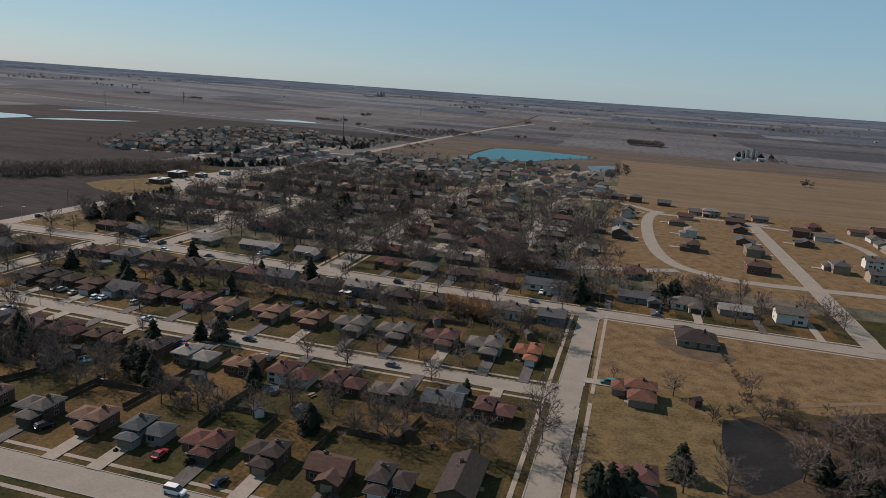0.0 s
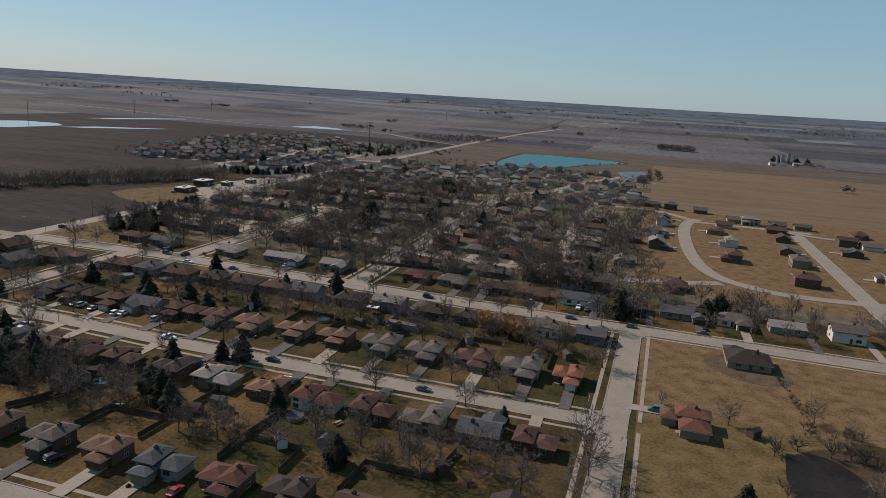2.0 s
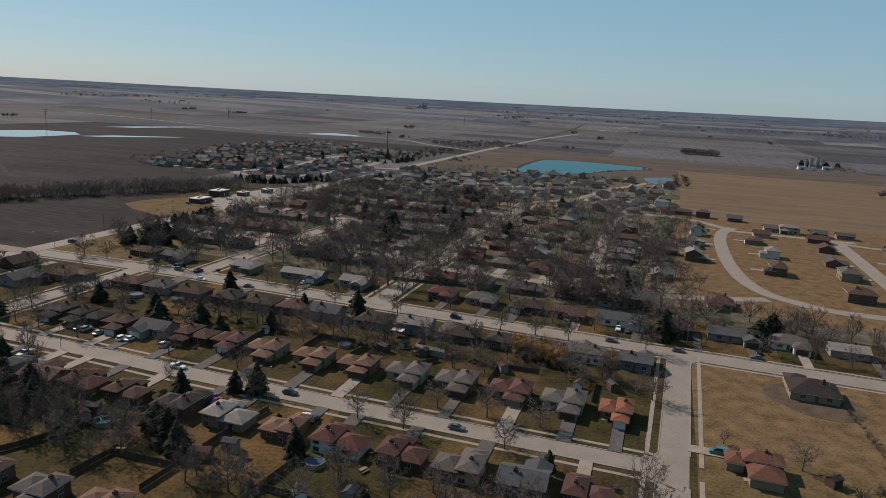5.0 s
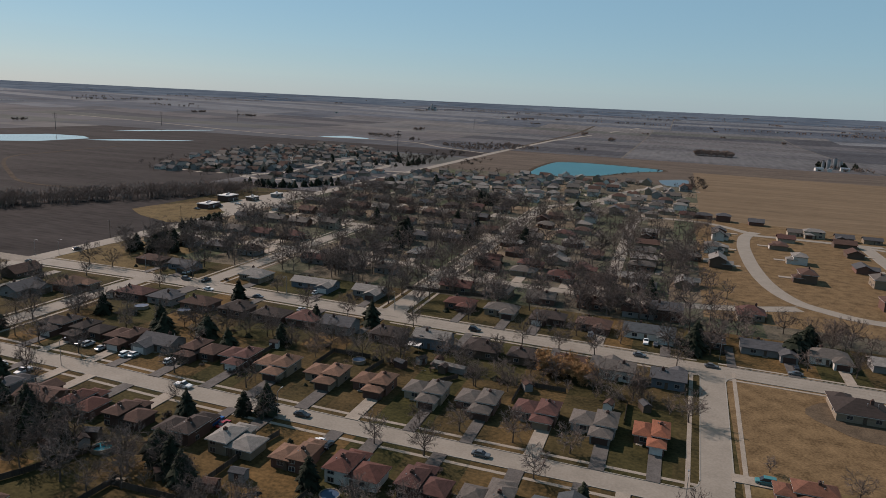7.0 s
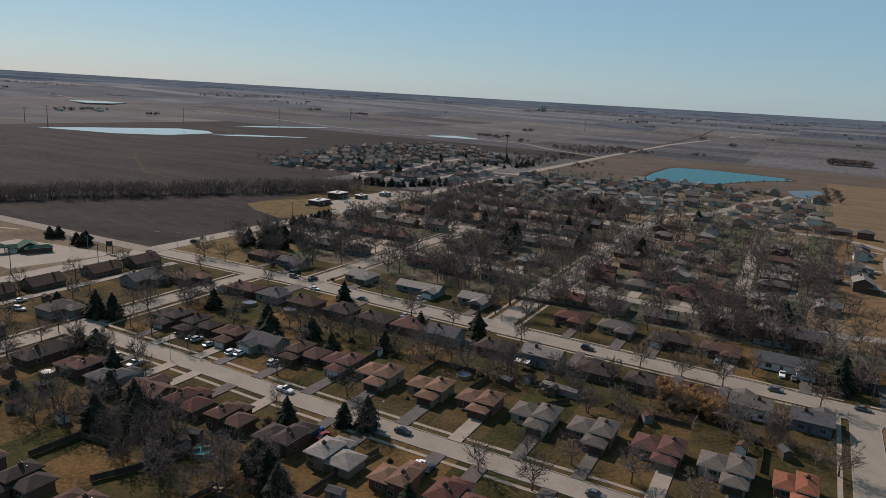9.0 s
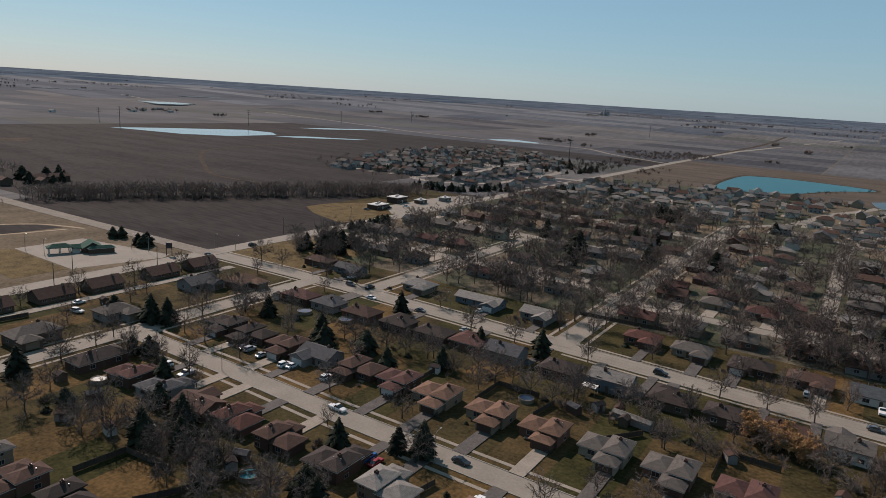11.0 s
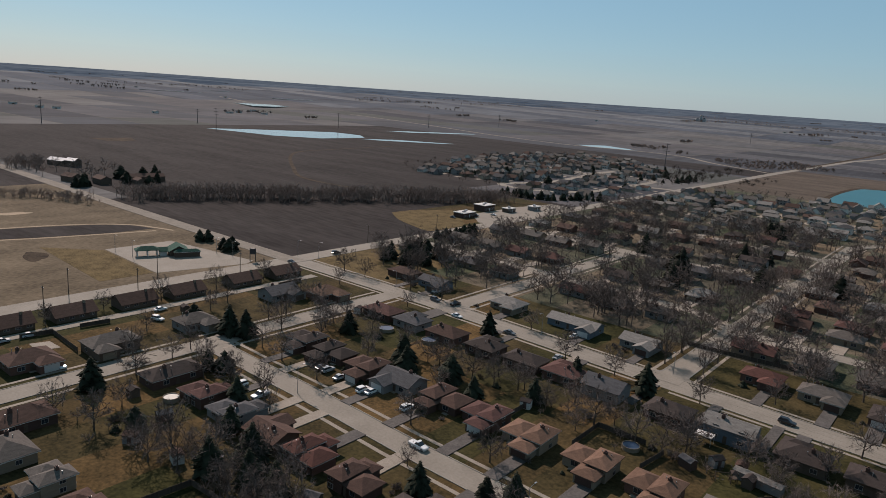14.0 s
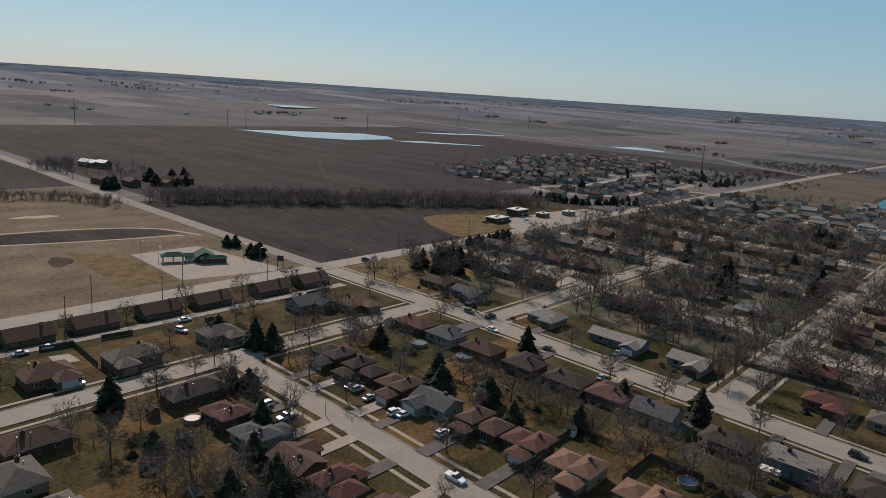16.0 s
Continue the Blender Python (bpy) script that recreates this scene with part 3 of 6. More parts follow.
def house(x, y, turn, w=11.5, d=9, roof="brown", wall="brick", style="hip", wing=1, wing_w=6.4, wing_d=3.8, h=2.9, pitch=0.42, detail=2, group="houses of the town"):
    """A house facing -y before the turn; wing: on which side its garage wing stands forward, 0 for none."""
    w, d, wing_w, wing_d = w * SIZE, d * SIZE, wing_w * SIZE, wing_d * SIZE
    storeys = "two-storey" if h > 4 else ("split-level" if style == "split" else "single-storey")
    top = thing("house", x, y, 0, turn, f"{storeys} {WALL_WORDS[wall]} house with {ROOF_WORDS[roof]} shingle roof", "house", group)
    W, R = WALLS[wall], ROOFS[roof]
    trim = (WHITE if (int(abs(x) * 3 + abs(y)) % 3) else WALLS["brown"]) if detail > 0 else None
    x0, x1, y0, y1 = -w / 2, w / 2, -d / 2, d / 2
    over = 0.62
    side = -wing or 1
    shut = (WALLS["brown"], WHITE, WALLS["tan"], WALLS["darkbrick"])[int(abs(x) * 5 + abs(y) * 3) % 4]
    if style == "split":
        cut = w * 0.06 * wing
        lo, hi = ((x0, cut), (cut, x1)) if wing > 0 else ((cut, x1), (x0, cut))
        _, ridge = block(top, "wall", hi[0], y0, hi[1], y1, 3.6, pitch, over, "hip", "x", W, R, trim)
        g, _ = block(top, "low_wing", lo[0], y0 + 0.9, lo[1], y1 - 0.4, 2.6, pitch, over, "hip", "x", W, R, trim)
        mid = (hi[0] + hi[1]) / 2 - wing * 0.8
        half = min(2.6, wing_w * 0.43)
        g, _ = block(top, "garage", mid - half, y0 - wing_d, mid + half, y0 - 0.01, 2.5, pitch, over, "hip", "x", W, R, trim)
        panel_door(g, "garage_door", mid, y0 - wing_d, 4.2 if half > 2.4 else 3.2, 2.15, 0, shut)
        lm, hm = (lo[0] + lo[1]) / 2, (hi[0] + hi[1]) / 2
        window(top, lm, y0 + 0.9, 1.45, 1.8, 1.2, 0)
        window(top, lm, y1 - 0.4, 1.45, 1.5, 1.1, 180)
        for z in (0.9, 2.9):
            window(top, hm + 1.2, y1, z, 1.5, 1.1, 180)
            window(top, hi[1] if wing > 0 else hi[0], 0.8, z, 1.2, 1.0, 90 * wing)
        window(top, hm - 1.4 * wing, y0, 3.1, 1.2, 0.8, 0)
        panel_door(top, "door", lm + wing * 1.9, y0 + 0.9, 1.0, 2.05, 0, WALLS["brown"])
        h = 3.6
        cx, cy = hm, 0.6
    else:
        _, ridge = block(top, "wall", x0, y0, x1, y1, h, pitch, over, style, "x", W, R, trim)
        if wing:
            wx = (x1 - wing_w / 2 - 0.05) * wing
            wh = min(h, 2.8) - 0.04
            g, _ = block(top, "garage", wx - wing_w / 2, y0 - wing_d, wx + wing_w / 2, y0 + 1.8, wh, pitch, over - 0.06, style, "y", W, R, trim)
            panel_door(g, "garage_door", wx, y0 - wing_d, 4.2 if wing_w > 5 else 2.7, 2.15, 0, shut)
        for z in ([1.5] if h < 4 else [1.5, 4.1]):
            window(top, side * w * 0.28, y0, z, 1.8, 1.2, 0)
            if detail > 0:
                window(top, -w * 0.28, y1, z, 1.5, 1.1, 180)
                window(top, w * 0.25, y1, z, 1.5, 1.1, 180)
            if detail > 1:
                window(top, x1, 0.6, z, 1.2, 1.0, 90)
                window(top, x0, 0.6, z, 1.2, 1.0, -90)
        panel_door(top, "door", side * w * 0.06, y0, 1.0, 2.05, 0, WALLS["brown"])
        cx, cy = side * w * 0.18, d * 0.12
    if detail > 0:
        panel_door(top, "door", 0.4 * side, y1 if style != "split" else y1, 1.0, 2.05, 180, WALLS["brown"])
        bm = bmesh.new()
        box(bm, -0.45, -0.35, h - 0.3, 0.45, 0.35, ridge + 0.5)
        box(bm, -0.2, -0.15, ridge + 0.5, 0.2, 0.15, ridge + 0.8)
        part("chimney", bm, WALLS["darkbrick"], top).location = (cx, cy, 0)
    if detail > 1:
        for k, px in enumerate((-0.1, 0.1)):
            bm = bmesh.new()
            rod(bm, (0, 0, h), (0, 0, ridge - 0.1 - 0.3 * k), 0.09, 0.09, 6)
            rod(bm, (0, 0, ridge - 0.1 - 0.3 * k), (0, 0, ridge + 0.06 - 0.3 * k), 0.15, 0.13, 6)
            part("vent_pipe", bm, METAL, top).location = (cx + w * px, cy + d * 0.1, 0)
        bm = bmesh.new()
        box(bm, -0.9, y0 - 1.0, 0, 0.9, y0 - 0.02, 0.14)
        part("front_step", bm, WALK, top).location = (side * w * 0.06 - wing * 2.2 * (style == "split"), 0.9 * (style == "split"), 0)
    return top


FAR_MATS = [WALLS[k] for k in ("white", "grey", "tan", "grey", "cream")] + [ROOFS[k] for k in ("grey", "slate", "brown", "grey", "light")] + [GLASS, WALK]


def house_mass(name, spots, label, seed):
    """Houses too far off and too many to tell apart, as one mass: walls, roofs, garage wings and windows."""
    rnd = random.Random(seed)
    me = bpy.data.meshes.new(name)
    V, F, M = [], [], []

    def take(bm, slot, m):
        base = len(V)
        bm.verts.index_update()
        V.extend(tuple(m @ v.co) for v in bm.verts)
        for f in bm.faces:
            F.append([base + v.index for v in f.verts])
            M.append(slot)
        bm.free()

    for x, y, turn in spots:
        X, Y, Z, k = far_place(x, y)
        m = Matrix.LocRotScale((X, Y, Z), Euler((0, 0, radians(turn + rnd.uniform(-8, 8)))), (k, k, k))
        w, d, h, p = rnd.uniform(9, 12.5), rnd.uniform(6.5, 8.5), rnd.choice([2.8, 3.0, 4.7]), rnd.uniform(0.5, 0.8)
        wm, rm, hip = rnd.randrange(5), 5 + rnd.randrange(5), rnd.random() < 0.25
        s = rnd.choice([-1, 1])
        for a in ((-w / 2, -d / 2, w / 2, d / 2, h, "x"), (s * w / 4 - 3.1, -d / 2 - 4.2, s * w / 4 + 3.1, -d / 2 + 1, 2.8, "y")):
            bm = bmesh.new()
            if hip:
                box(bm, a[0], a[1], 0, a[2], a[3], a[4])
            else:
                gable_walls(bm, a[0], a[1], a[2], a[3], a[4], p, a[5])
            take(bm, wm, m)
            bm = bmesh.new()
            if hip:
                hip_roof(bm, *a[:4], a[4], p, 0.5)
            else:
                gable_roof(bm, *a[:4], a[4], p, 0.45, a[5])
            take(bm, rm, m)
        bm = bmesh.new()
        box(bm, s * w / 4 - 2.6, -d / 2 - 13, 0.02, s * w / 4 + 2.6, -d / 2 - 4.3, 0.16)
        take(bm, 11, m)
        bm = bmesh.new()
        for z in (1.5, 4.2)[: 2 if h > 4 else 1]:
            for u in (-0.3, 0, 0.3):
                for v in (-1, 1):
                    box(bm, u * w - 0.7, v * d / 2 - 0.04, z - 0.6, u * w + 0.7, v * d / 2 + 0.04, z + 0.6)
        take(bm, 10, m)
    me.from_pydata(V, [], F)
    for mat in FAR_MATS:
        me.materials.append(mat)
    me.polygons.foreach_set("material_index", M)
    tagged(new(name, me), label, "houses", "", "stuff")


def driveway(x0, y0, x1, y1, material=None, label="pale concrete driveway from the street to a garage"):
    LEVEL[0] += 0.0004
    return slab("driveway", [(x0, y0), (x1, y0), (x1, y1), (x0, y1)], LEVEL[0] + 0.05, 0.3, material or WALK, label, "driveway")


# ---------------------------------------------------------------- trees
def twiglet(V, F, a, b, r):
    """The finest twig, a sliver from a to its tip b."""
    d = b - a
    u = d.orthogonal().normalized()
    u = (u * math.cos(len(V)) + d.normalized().cross(u) * math.sin(len(V))) * r
    i = len(V)
    V += [a + u, a - u, b]
    F.append((i, i + 1, i + 2))


def limb(V, F, a, b, ra, rb, sides):
    d = b - a
    u = d.orthogonal().normalized()
    v = d.cross(u).normalized()
    i = len(V)
    for c, r in ((a, ra), (b, rb)):
        for k in range(sides):
            t = 2 * math.pi * k / sides
            V.append(c + u * (r * math.cos(t)) + v * (r * math.sin(t)))
    for k in range(sides):
        j = (k + 1) % sides
        F.append((i + k, i + j, i + sides + j, i + sides + k))


def tree_lists(seed, h, spread, counts, trunk=0.24, fine=0.017):
    """Wood and twigs of a leafless tree: a tapered trunk, limbs, branches and fine twigs."""
    rnd = random.Random(seed)
    wood, twig = ([], []), ([], [])

    def bent(d, most):
        ax = Vector((rnd.gauss(0, 1), rnd.gauss(0, 1), rnd.gauss(0, 1)))
        return (d + ax.normalized() * most * rnd.uniform(0.55, 1.1)).normalized()

    def grow(p, d, length, r, level):
        if level >= len(counts):
            tip = p + d * length
            twiglet(*twig, p, tip, max(r, fine))
            return
        mid = p + d * length * 0.5
        d2 = bent(d, 0.18)
        end = mid + d2 * length * 0.5
        target = wood if level < 2 else twig
        sides = (6, 5, 4, 3)[min(level, 3)]
        r = max(r, fine * 1.2)
        if level < 2:
            limb(*target, p, mid, r, r * 0.82, sides)
            limb(*target, mid, end, r * 0.82, r * 0.6, sides)
        else:
            limb(*target, p, end, r, r * 0.6, sides)
            mid, d2 = (p + end) / 2, (end - p).normalized()
            d = d2
        n = counts[level]
        for k in range(n):
            t = rnd.uniform(0.25, 1.0) if level else rnd.uniform(0.72, 1.0)
            at = p + d * length * t if t < 0.5 else mid + d2 * length * (t - 0.5)
            nd = bent(d2, spread * 1.35)
            if level == 0:
                a = 2 * math.pi * (k + rnd.uniform(-0.3, 0.3)) / n
                nd = Vector((math.cos(a) * spread, math.sin(a) * spread, rnd.uniform(0.75, 1.25))).normalized()
            else:
                nd = (nd + Vector((0, 0, 0.22))).normalized()
            grow(at, nd, length * (rnd.uniform(1.2, 1.7) if level == 0 else rnd.uniform(0.55, 0.8)), r * (0.5 if level == 0 else 0.42), level + 1)
        if level:
            grow(end, bent(d2, 0.3), length * 0.6, r * 0.55, level + 1)

    grow(Vector((0, 0, -0.15)), Vector((rnd.uniform(-0.05, 0.05), rnd.uniform(-0.05, 0.05), 1)).normalized(), h * trunk, h * 0.017, 0)
    top = max(v.z for v in twig[0])
    for lists in (wood, twig):
        lists[0][:] = [v * (h / top) for v in lists[0]]
    return wood, twig


def crown_lists(seed, h, width, limbs=9, branches=5, twigs=6, sprays=6, fine=0.025, low=0.2):
    """Wood and twigs of a leafless shade tree with a rounded crown: a trunk, arching limbs, branches and sprays of fine twigs."""
    rnd = random.Random(seed)
    wood, twig = ([], []), ([], [])
    heart = Vector((rnd.uniform(-0.03, 0.03) * h, rnd.uniform(-0.03, 0.03) * h, h * (0.5 + low * 0.55)))
    reach = Vector((width / 2, width / 2, h - heart.z))
    lump = [rnd.uniform(0, 6.28) for _ in range(3)]

    def shell(d, f):
        """The point that far out towards the crown's uneven edge."""
        a = math.atan2(d.y, d.x)
        u = 1 + 0.14 * math.sin(2 * a + lump[0]) + 0.1 * math.sin(3 * a + lump[1]) + 0.1 * math.sin(5 * d.z + lump[2])
        return heart + Vector((d.x * reach.x, d.y * reach.y, d.z * reach.z)) * (f * u)

    def any_way(spread):
        return Vector((rnd.gauss(0, spread), rnd.gauss(0, spread), rnd.gauss(0, spread)))

    fork, r0 = h * low * rnd.uniform(0.95, 1.2), h * 0.02
    lean = Vector((rnd.uniform(-0.02, 0.02) * h, rnd.uniform(-0.02, 0.02) * h, 0))
    knee, crest = lean * 0.5 + Vector((0, 0, fork)), lean + Vector((0, 0, h * 0.62))
    limb(*wood, Vector((0, 0, -0.15)), Vector((0, 0, h * 0.03)), r0 * 1.5, r0 * 1.05, 7)
    limb(*wood, Vector((0, 0, h * 0.03)), knee, r0 * 1.05, r0 * 0.85, 6)
    limb(*wood, knee, crest, r0 * 0.7, r0 * 0.22, 5)
    for k in range(limbs):
        a = 2.4 * k + rnd.uniform(-0.35, 0.35)
        up = rnd.uniform(-0.2, 0.55) if k < limbs * 0.65 else rnd.uniform(0.5, 0.98)
        flat = math.sqrt(max(0.0, 1 - up * up))
        way = Vector((math.cos(a) * flat, math.sin(a) * flat, up))
        root = knee + (crest - knee) * (0.02 + 0.8 * k / limbs)
        end = shell(way, rnd.uniform(0.62, 0.8))
        bow = (root + end) / 2 + Vector((way.x, way.y, 0)) * (0.05 * h) - Vector((0, 0, 0.03 * h)) + any_way(0.012 * h)
        rl = r0 * rnd.uniform(0.4, 0.6)
        limb(*wood, root, bow, rl, rl * 0.66, 4)
        limb(*wood, bow, end, rl * 0.66, rl * 0.3, 4)
        for j in range(branches + 1):
            f = (j + rnd.uniform(0.3, 1.0)) / (branches + 1)
            at = root + (bow - root) * (2 * f) if f < 0.5 else bow + (end - bow) * (2 * f - 1)
            if j == branches:
                at = end
            out = Vector(((at.x - heart.x) / reach.x, (at.y - heart.y) / reach.y, (at.z - heart.z) / reach.z)) * 0.9 + way * 0.5 + any_way(0.55)
            tip = shell(out.normalized(), rnd.uniform(0.72, 1.0))
            if (tip - at).length > 0.34 * h:
                tip = at + (tip - at) * (0.34 * h / (tip - at).length)
            limb(*twig, at, tip, max(rl * 0.42, fine * 1.6), fine * 1.1, 3)
            d = tip - at
            for i in range(twigs + 1):
                start = at + d * (1.0 if i == twigs else rnd.uniform(0.2, 1.0))
                t_way = (d.normalized() + any_way(0.42) + Vector((0, 0, 0.12))).normalized()
                t_end = start + t_way * h * rnd.uniform(0.07, 0.13)
                twiglet(*twig, start, t_end, fine * 1.25)
                for _ in range(sprays):
                    s0 = start + (t_end - start) * rnd.uniform(0.15, 0.95)
                    twiglet(*twig, s0, s0 + (t_way + any_way(0.5)).normalized() * h * rnd.uniform(0.035, 0.085), fine)
    return wood, twig


def list_mesh(name, lists, material):
    me = bpy.data.meshes.new(name)
    me.from_pydata([tuple(v) for v in lists[0]], [], lists[1])
    me.materials.append(material)
    return me


def conifer_lists(seed, h, width, rows, n):
    """A conifer: a trunk and tiers of drooping boughs, each a tuft of needles."""
    rnd = random.Random(seed)
    wood, crown = ([], []), ([], [])
    limb(*wood, Vector((0, 0, -0.1)), Vector((0, 0, h * 0.97)), h * 0.018, 0.03, 6)
    V, F = crown
    for k in range(rows):
        f = (k + 0.5) / rows
        z = h * (0.06 + 0.93 * f)
        rad = width * min(1, (1 - f) * 1.5) ** 0.75 * (0.7 + 0.5 * rnd.random()) + 0.2
        m = max(5, int(n * (1 - f * 0.6)))
        for j in range(m):
            a = 2 * math.pi * (j + rnd.uniform(-0.4, 0.4)) / m + k
            L = rad * rnd.uniform(0.55, 1.2)
            out, across = Vector((math.cos(a), math.sin(a), 0)), Vector((-math.sin(a), math.cos(a), 0))
            root, tip = Vector((0, 0, z + 0.25 * L)) + out * 0.08 * L, out * L + Vector((0, 0, z - 0.22 * L))
            mid = (root * 0.45 + tip * 0.55) + Vector((0, 0, 0.08 * L))
            wd = L * rnd.uniform(0.24, 0.36)
            i = len(V)
            V += [root, mid + across * wd, tip, mid - across * wd, mid + Vector((0, 0, -0.3 * L)), mid + Vector((0, 0, 0.1 * L))]
            F += [(i, i + 1, i + 5), (i + 1, i + 2, i + 5), (i + 2, i + 3, i + 5), (i + 3, i, i + 5), (i, i + 4, i + 1), (i + 1, i + 4, i + 2), (i + 2, i + 4, i + 3), (i + 3, i + 4, i)]
    return wood, crown


BARE = []
for seed, h, wide, low in ((11, 11, 9.4, 0.15), (12, 13, 10, 0.18), (13, 9, 8.6, 0.16), (14, 12, 7.4, 0.12), (15, 8, 6.8, 0.2), (16, 11, 10.8, 0.13)):
    w, c = crown_lists(seed, h, wide, low=low)
    BARE.append((h, (list_mesh("trunk", w, BARK), list_mesh("crown", c, TWIG))))
PINE = []
for seed, h, wd in ((21, 10, 3.0), (22, 12, 4.0), (23, 7, 2.1), (24, 9, 3.9)):
    w, c = conifer_lists(seed, h, wd, 22, 15)
    PINE.append((h, (list_mesh("trunk", w, BARK), list_mesh("crown", c, NEEDLE))))


def plant(kind, x, y, height, seed, label, category, group, name):
    rnd = random.Random(seed)
    pick = kind[rnd.randrange(len(kind))] if isinstance(kind, list) else kind
    h, meshes = pick
    s = height / h
    top = new(name)
    top.matrix_basis = Matrix.LocRotScale((x, y, 0), Euler((0, 0, rnd.uniform(0, 6.28))), (s * rnd.uniform(0.9, 1.15), s * rnd.uniform(0.9, 1.15), s))
    tagged(top, label, category, group)
    for part_name, me in zip(("trunk", "crown"), meshes):
        shared(part_name, me, top)
    return top


TREES = [0]


def bare(x, y, height=11, seed=0):
    TREES[0] += 1
    height *= 0.84 if y < 15 else 0.95
    return plant(BARE, x, y, height, seed or TREES[0] * 7 + 3, "leafless grey-brown deciduous tree in a dormant yard", "tree", "bare trees of the town", "tree")


def pine(x, y, height=9, seed=0, which=None):
    TREES[0] += 1
    return plant(PINE if which is None else PINE[which], x, y, height, seed or TREES[0] * 5 + 1, "dark green conifer with drooping boughs", "conifer", "conifers of the town", "conifer")


# ---------------------------------------------------------------- cars
CAR_MESHES = {}


def car_meshes(kind, paint):
    key = (kind, paint)
    if key in CAR_MESHES:
        return CAR_MESHES[key]
    L, W, H, belt = dict(sedan=(4.7, 1.82, 1.45, 0.88), suv=(4.8, 1.9, 1.75, 1.02), pickup=(5.5, 1.95, 1.8, 1.05), van=(5.0, 1.95, 1.85, 1.05))[kind]

    def loft(sections, material, name):
        """A shell through cross sections of x, half width, low and high."""
        bm = bmesh.new()
        rings = []
        for x, hw, lo, hi in sections:
            e = min(0.12, (hi - lo) * 0.3)
            ring = [(x, -hw, lo), (x, hw, lo), (x, hw, hi - e), (x, hw - e, hi), (x, -hw + e, hi), (x, -hw, hi - e)]
            rings.append([bm.verts.new(p) for p in ring])
        for r, s in zip(rings, rings[1:]):
            for k in range(6):
                bm.faces.new((r[k], r[(k + 1) % 6], s[(k + 1) % 6], s[k]))
        bm.faces.new(rings[0][::-1])
        bm.faces.new(rings[-1])
        bmesh.ops.recalc_face_normals(bm, faces=bm.faces)
        return mesh_of(bm, name, material)

    hw = W / 2
    body = loft([(-L / 2, hw * 0.86, 0.35, belt * 0.9), (-L / 2 + 0.25, hw, 0.25, belt), (0, hw, 0.22, belt), (L / 2 - 1.2, hw, 0.22, belt * 0.95), (L / 2 - 0.2, hw * 0.95, 0.25, belt * 0.82),
                 (L / 2, hw * 0.8, 0.35, belt * 0.72)], PAINTS[paint], "body")
    c0, c1 = dict(sedan=(-L / 2 + 0.6, L / 2 - 1.25), suv=(-L / 2 + 0.1, L / 2 - 1.35), pickup=(-0.6, L / 2 - 1.45), van=(-L / 2 + 0.08, L / 2 - 1.0))[kind]
    rake = 0.75 if kind == "sedan" else 0.35
    glass = loft([(c0, hw * 0.86, belt - 0.05, belt + 0.02), (c0 + rake, hw * 0.8, belt - 0.05, H - 0.1), (c1 - 0.8, hw * 0.8, belt - 0.05, H - 0.1), (c1, hw * 0.86, belt - 0.05, belt + 0.02)], GLASS, "glasshouse")
    roof = loft([(c0 + rake - 0.05, hw * 0.76, H - 0.14, H - 0.04), (c0 + rake + 0.3, hw * 0.8, H - 0.12, H), (c1 - 1.1, hw * 0.8, H - 0.12, H), (c1 - 0.8, hw * 0.76, H - 0.14, H - 0.05)], PAINTS[paint], "roof")
    bm = bmesh.new()
    rod(bm, (0, -0.11, 0), (0, 0.11, 0), 0.33, 0.33, 10)
    wheel = mesh_of(bm, "wheel", RUBBER)
    bm = bmesh.new()
    rod(bm, (0, -0.125, 0), (0, 0.125, 0), 0.2, 0.2, 8)
    rim = mesh_of(bm, "rim", METAL)
    CAR_MESHES[key] = (body, glass, roof, wheel, rim, L, W)
    return CAR_MESHES[key]


def car(kind, paint, x, y, turn, where="parked on a driveway"):
    body, glass, roof, wheel, rim, L, W = car_meshes(kind, paint)
    names = dict(sedan="sedan", suv="sport utility vehicle", pickup="pickup truck", van="minivan")
    top = thing("car", x, y, 0.13, turn, f"{paint} {names[kind]} {where}", "car", "parked vehicles")
    for name, me in (("body", body), ("glasshouse", glass), ("roof", roof)):
        shared(name, me, top)
    for sx in (-1, 1):
        for sy in (-1, 1):
            w = shared("wheel", wheel, top, pose(sx * (L / 2 - 0.9), sy * (W / 2 - 0.1), 0.33))
            shared("rim", rim, w)
    return top


# ---------------------------------------------------------------- the rows of houses near the main street
def row(y, turn, homes, size, street_edge, group, drive=WALK):
    """Houses along a street running east and west, with a driveway each: x, roof, wall, style, wing side, width, height."""
    face = -1 if turn == 0 else 1
    for k, (x, roof, wall, style, wing, w, h) in enumerate(homes):
        rnd = random.Random(int(x * 3 + y * 7))
        house(x, y + rnd.uniform(-0.6, 0.6), turn + rnd.uniform(-1, 1), w * size, rnd.uniform(8.4, 9.6) * size, roof, wall, style, wing, 6.2 * size if w > 10.5 else 4.6 * size, rnd.uniform(3.2, 4.8) * size, h, rnd.uniform(0.38, 0.46), 2, group)
        w *= SIZE * size
        gx = x + (wing or 1) * (w / 2 - 2.7) * (1 if turn == 0 else -1)
        near = "road_b" if abs(street_edge + 90) < 8 else "road_main" if abs(street_edge) < 8 else ""
        bend = np.interp(x, *BENDS[near]) + (91.5 if near == "road_b" else 0) if near else 0
        y_far, y_near = y + face * 4.4, street_edge + bend
        if wing == 0:
            gx = x + (w / 2 + 1.8)
            y_far = y - face * 1.0
        wide = rnd.uniform(3.2, 4.2) if wing else 3.0
        dark = rnd.random() < 0.8
        driveway(gx - wide / 2, min(y_far, y_near), gx + wide / 2, max(y_far, y_near), ASPHALT if dark else drive,
                 "dark asphalt driveway from the street to a garage" if dark else "pale concrete driveway from the street to a garage")


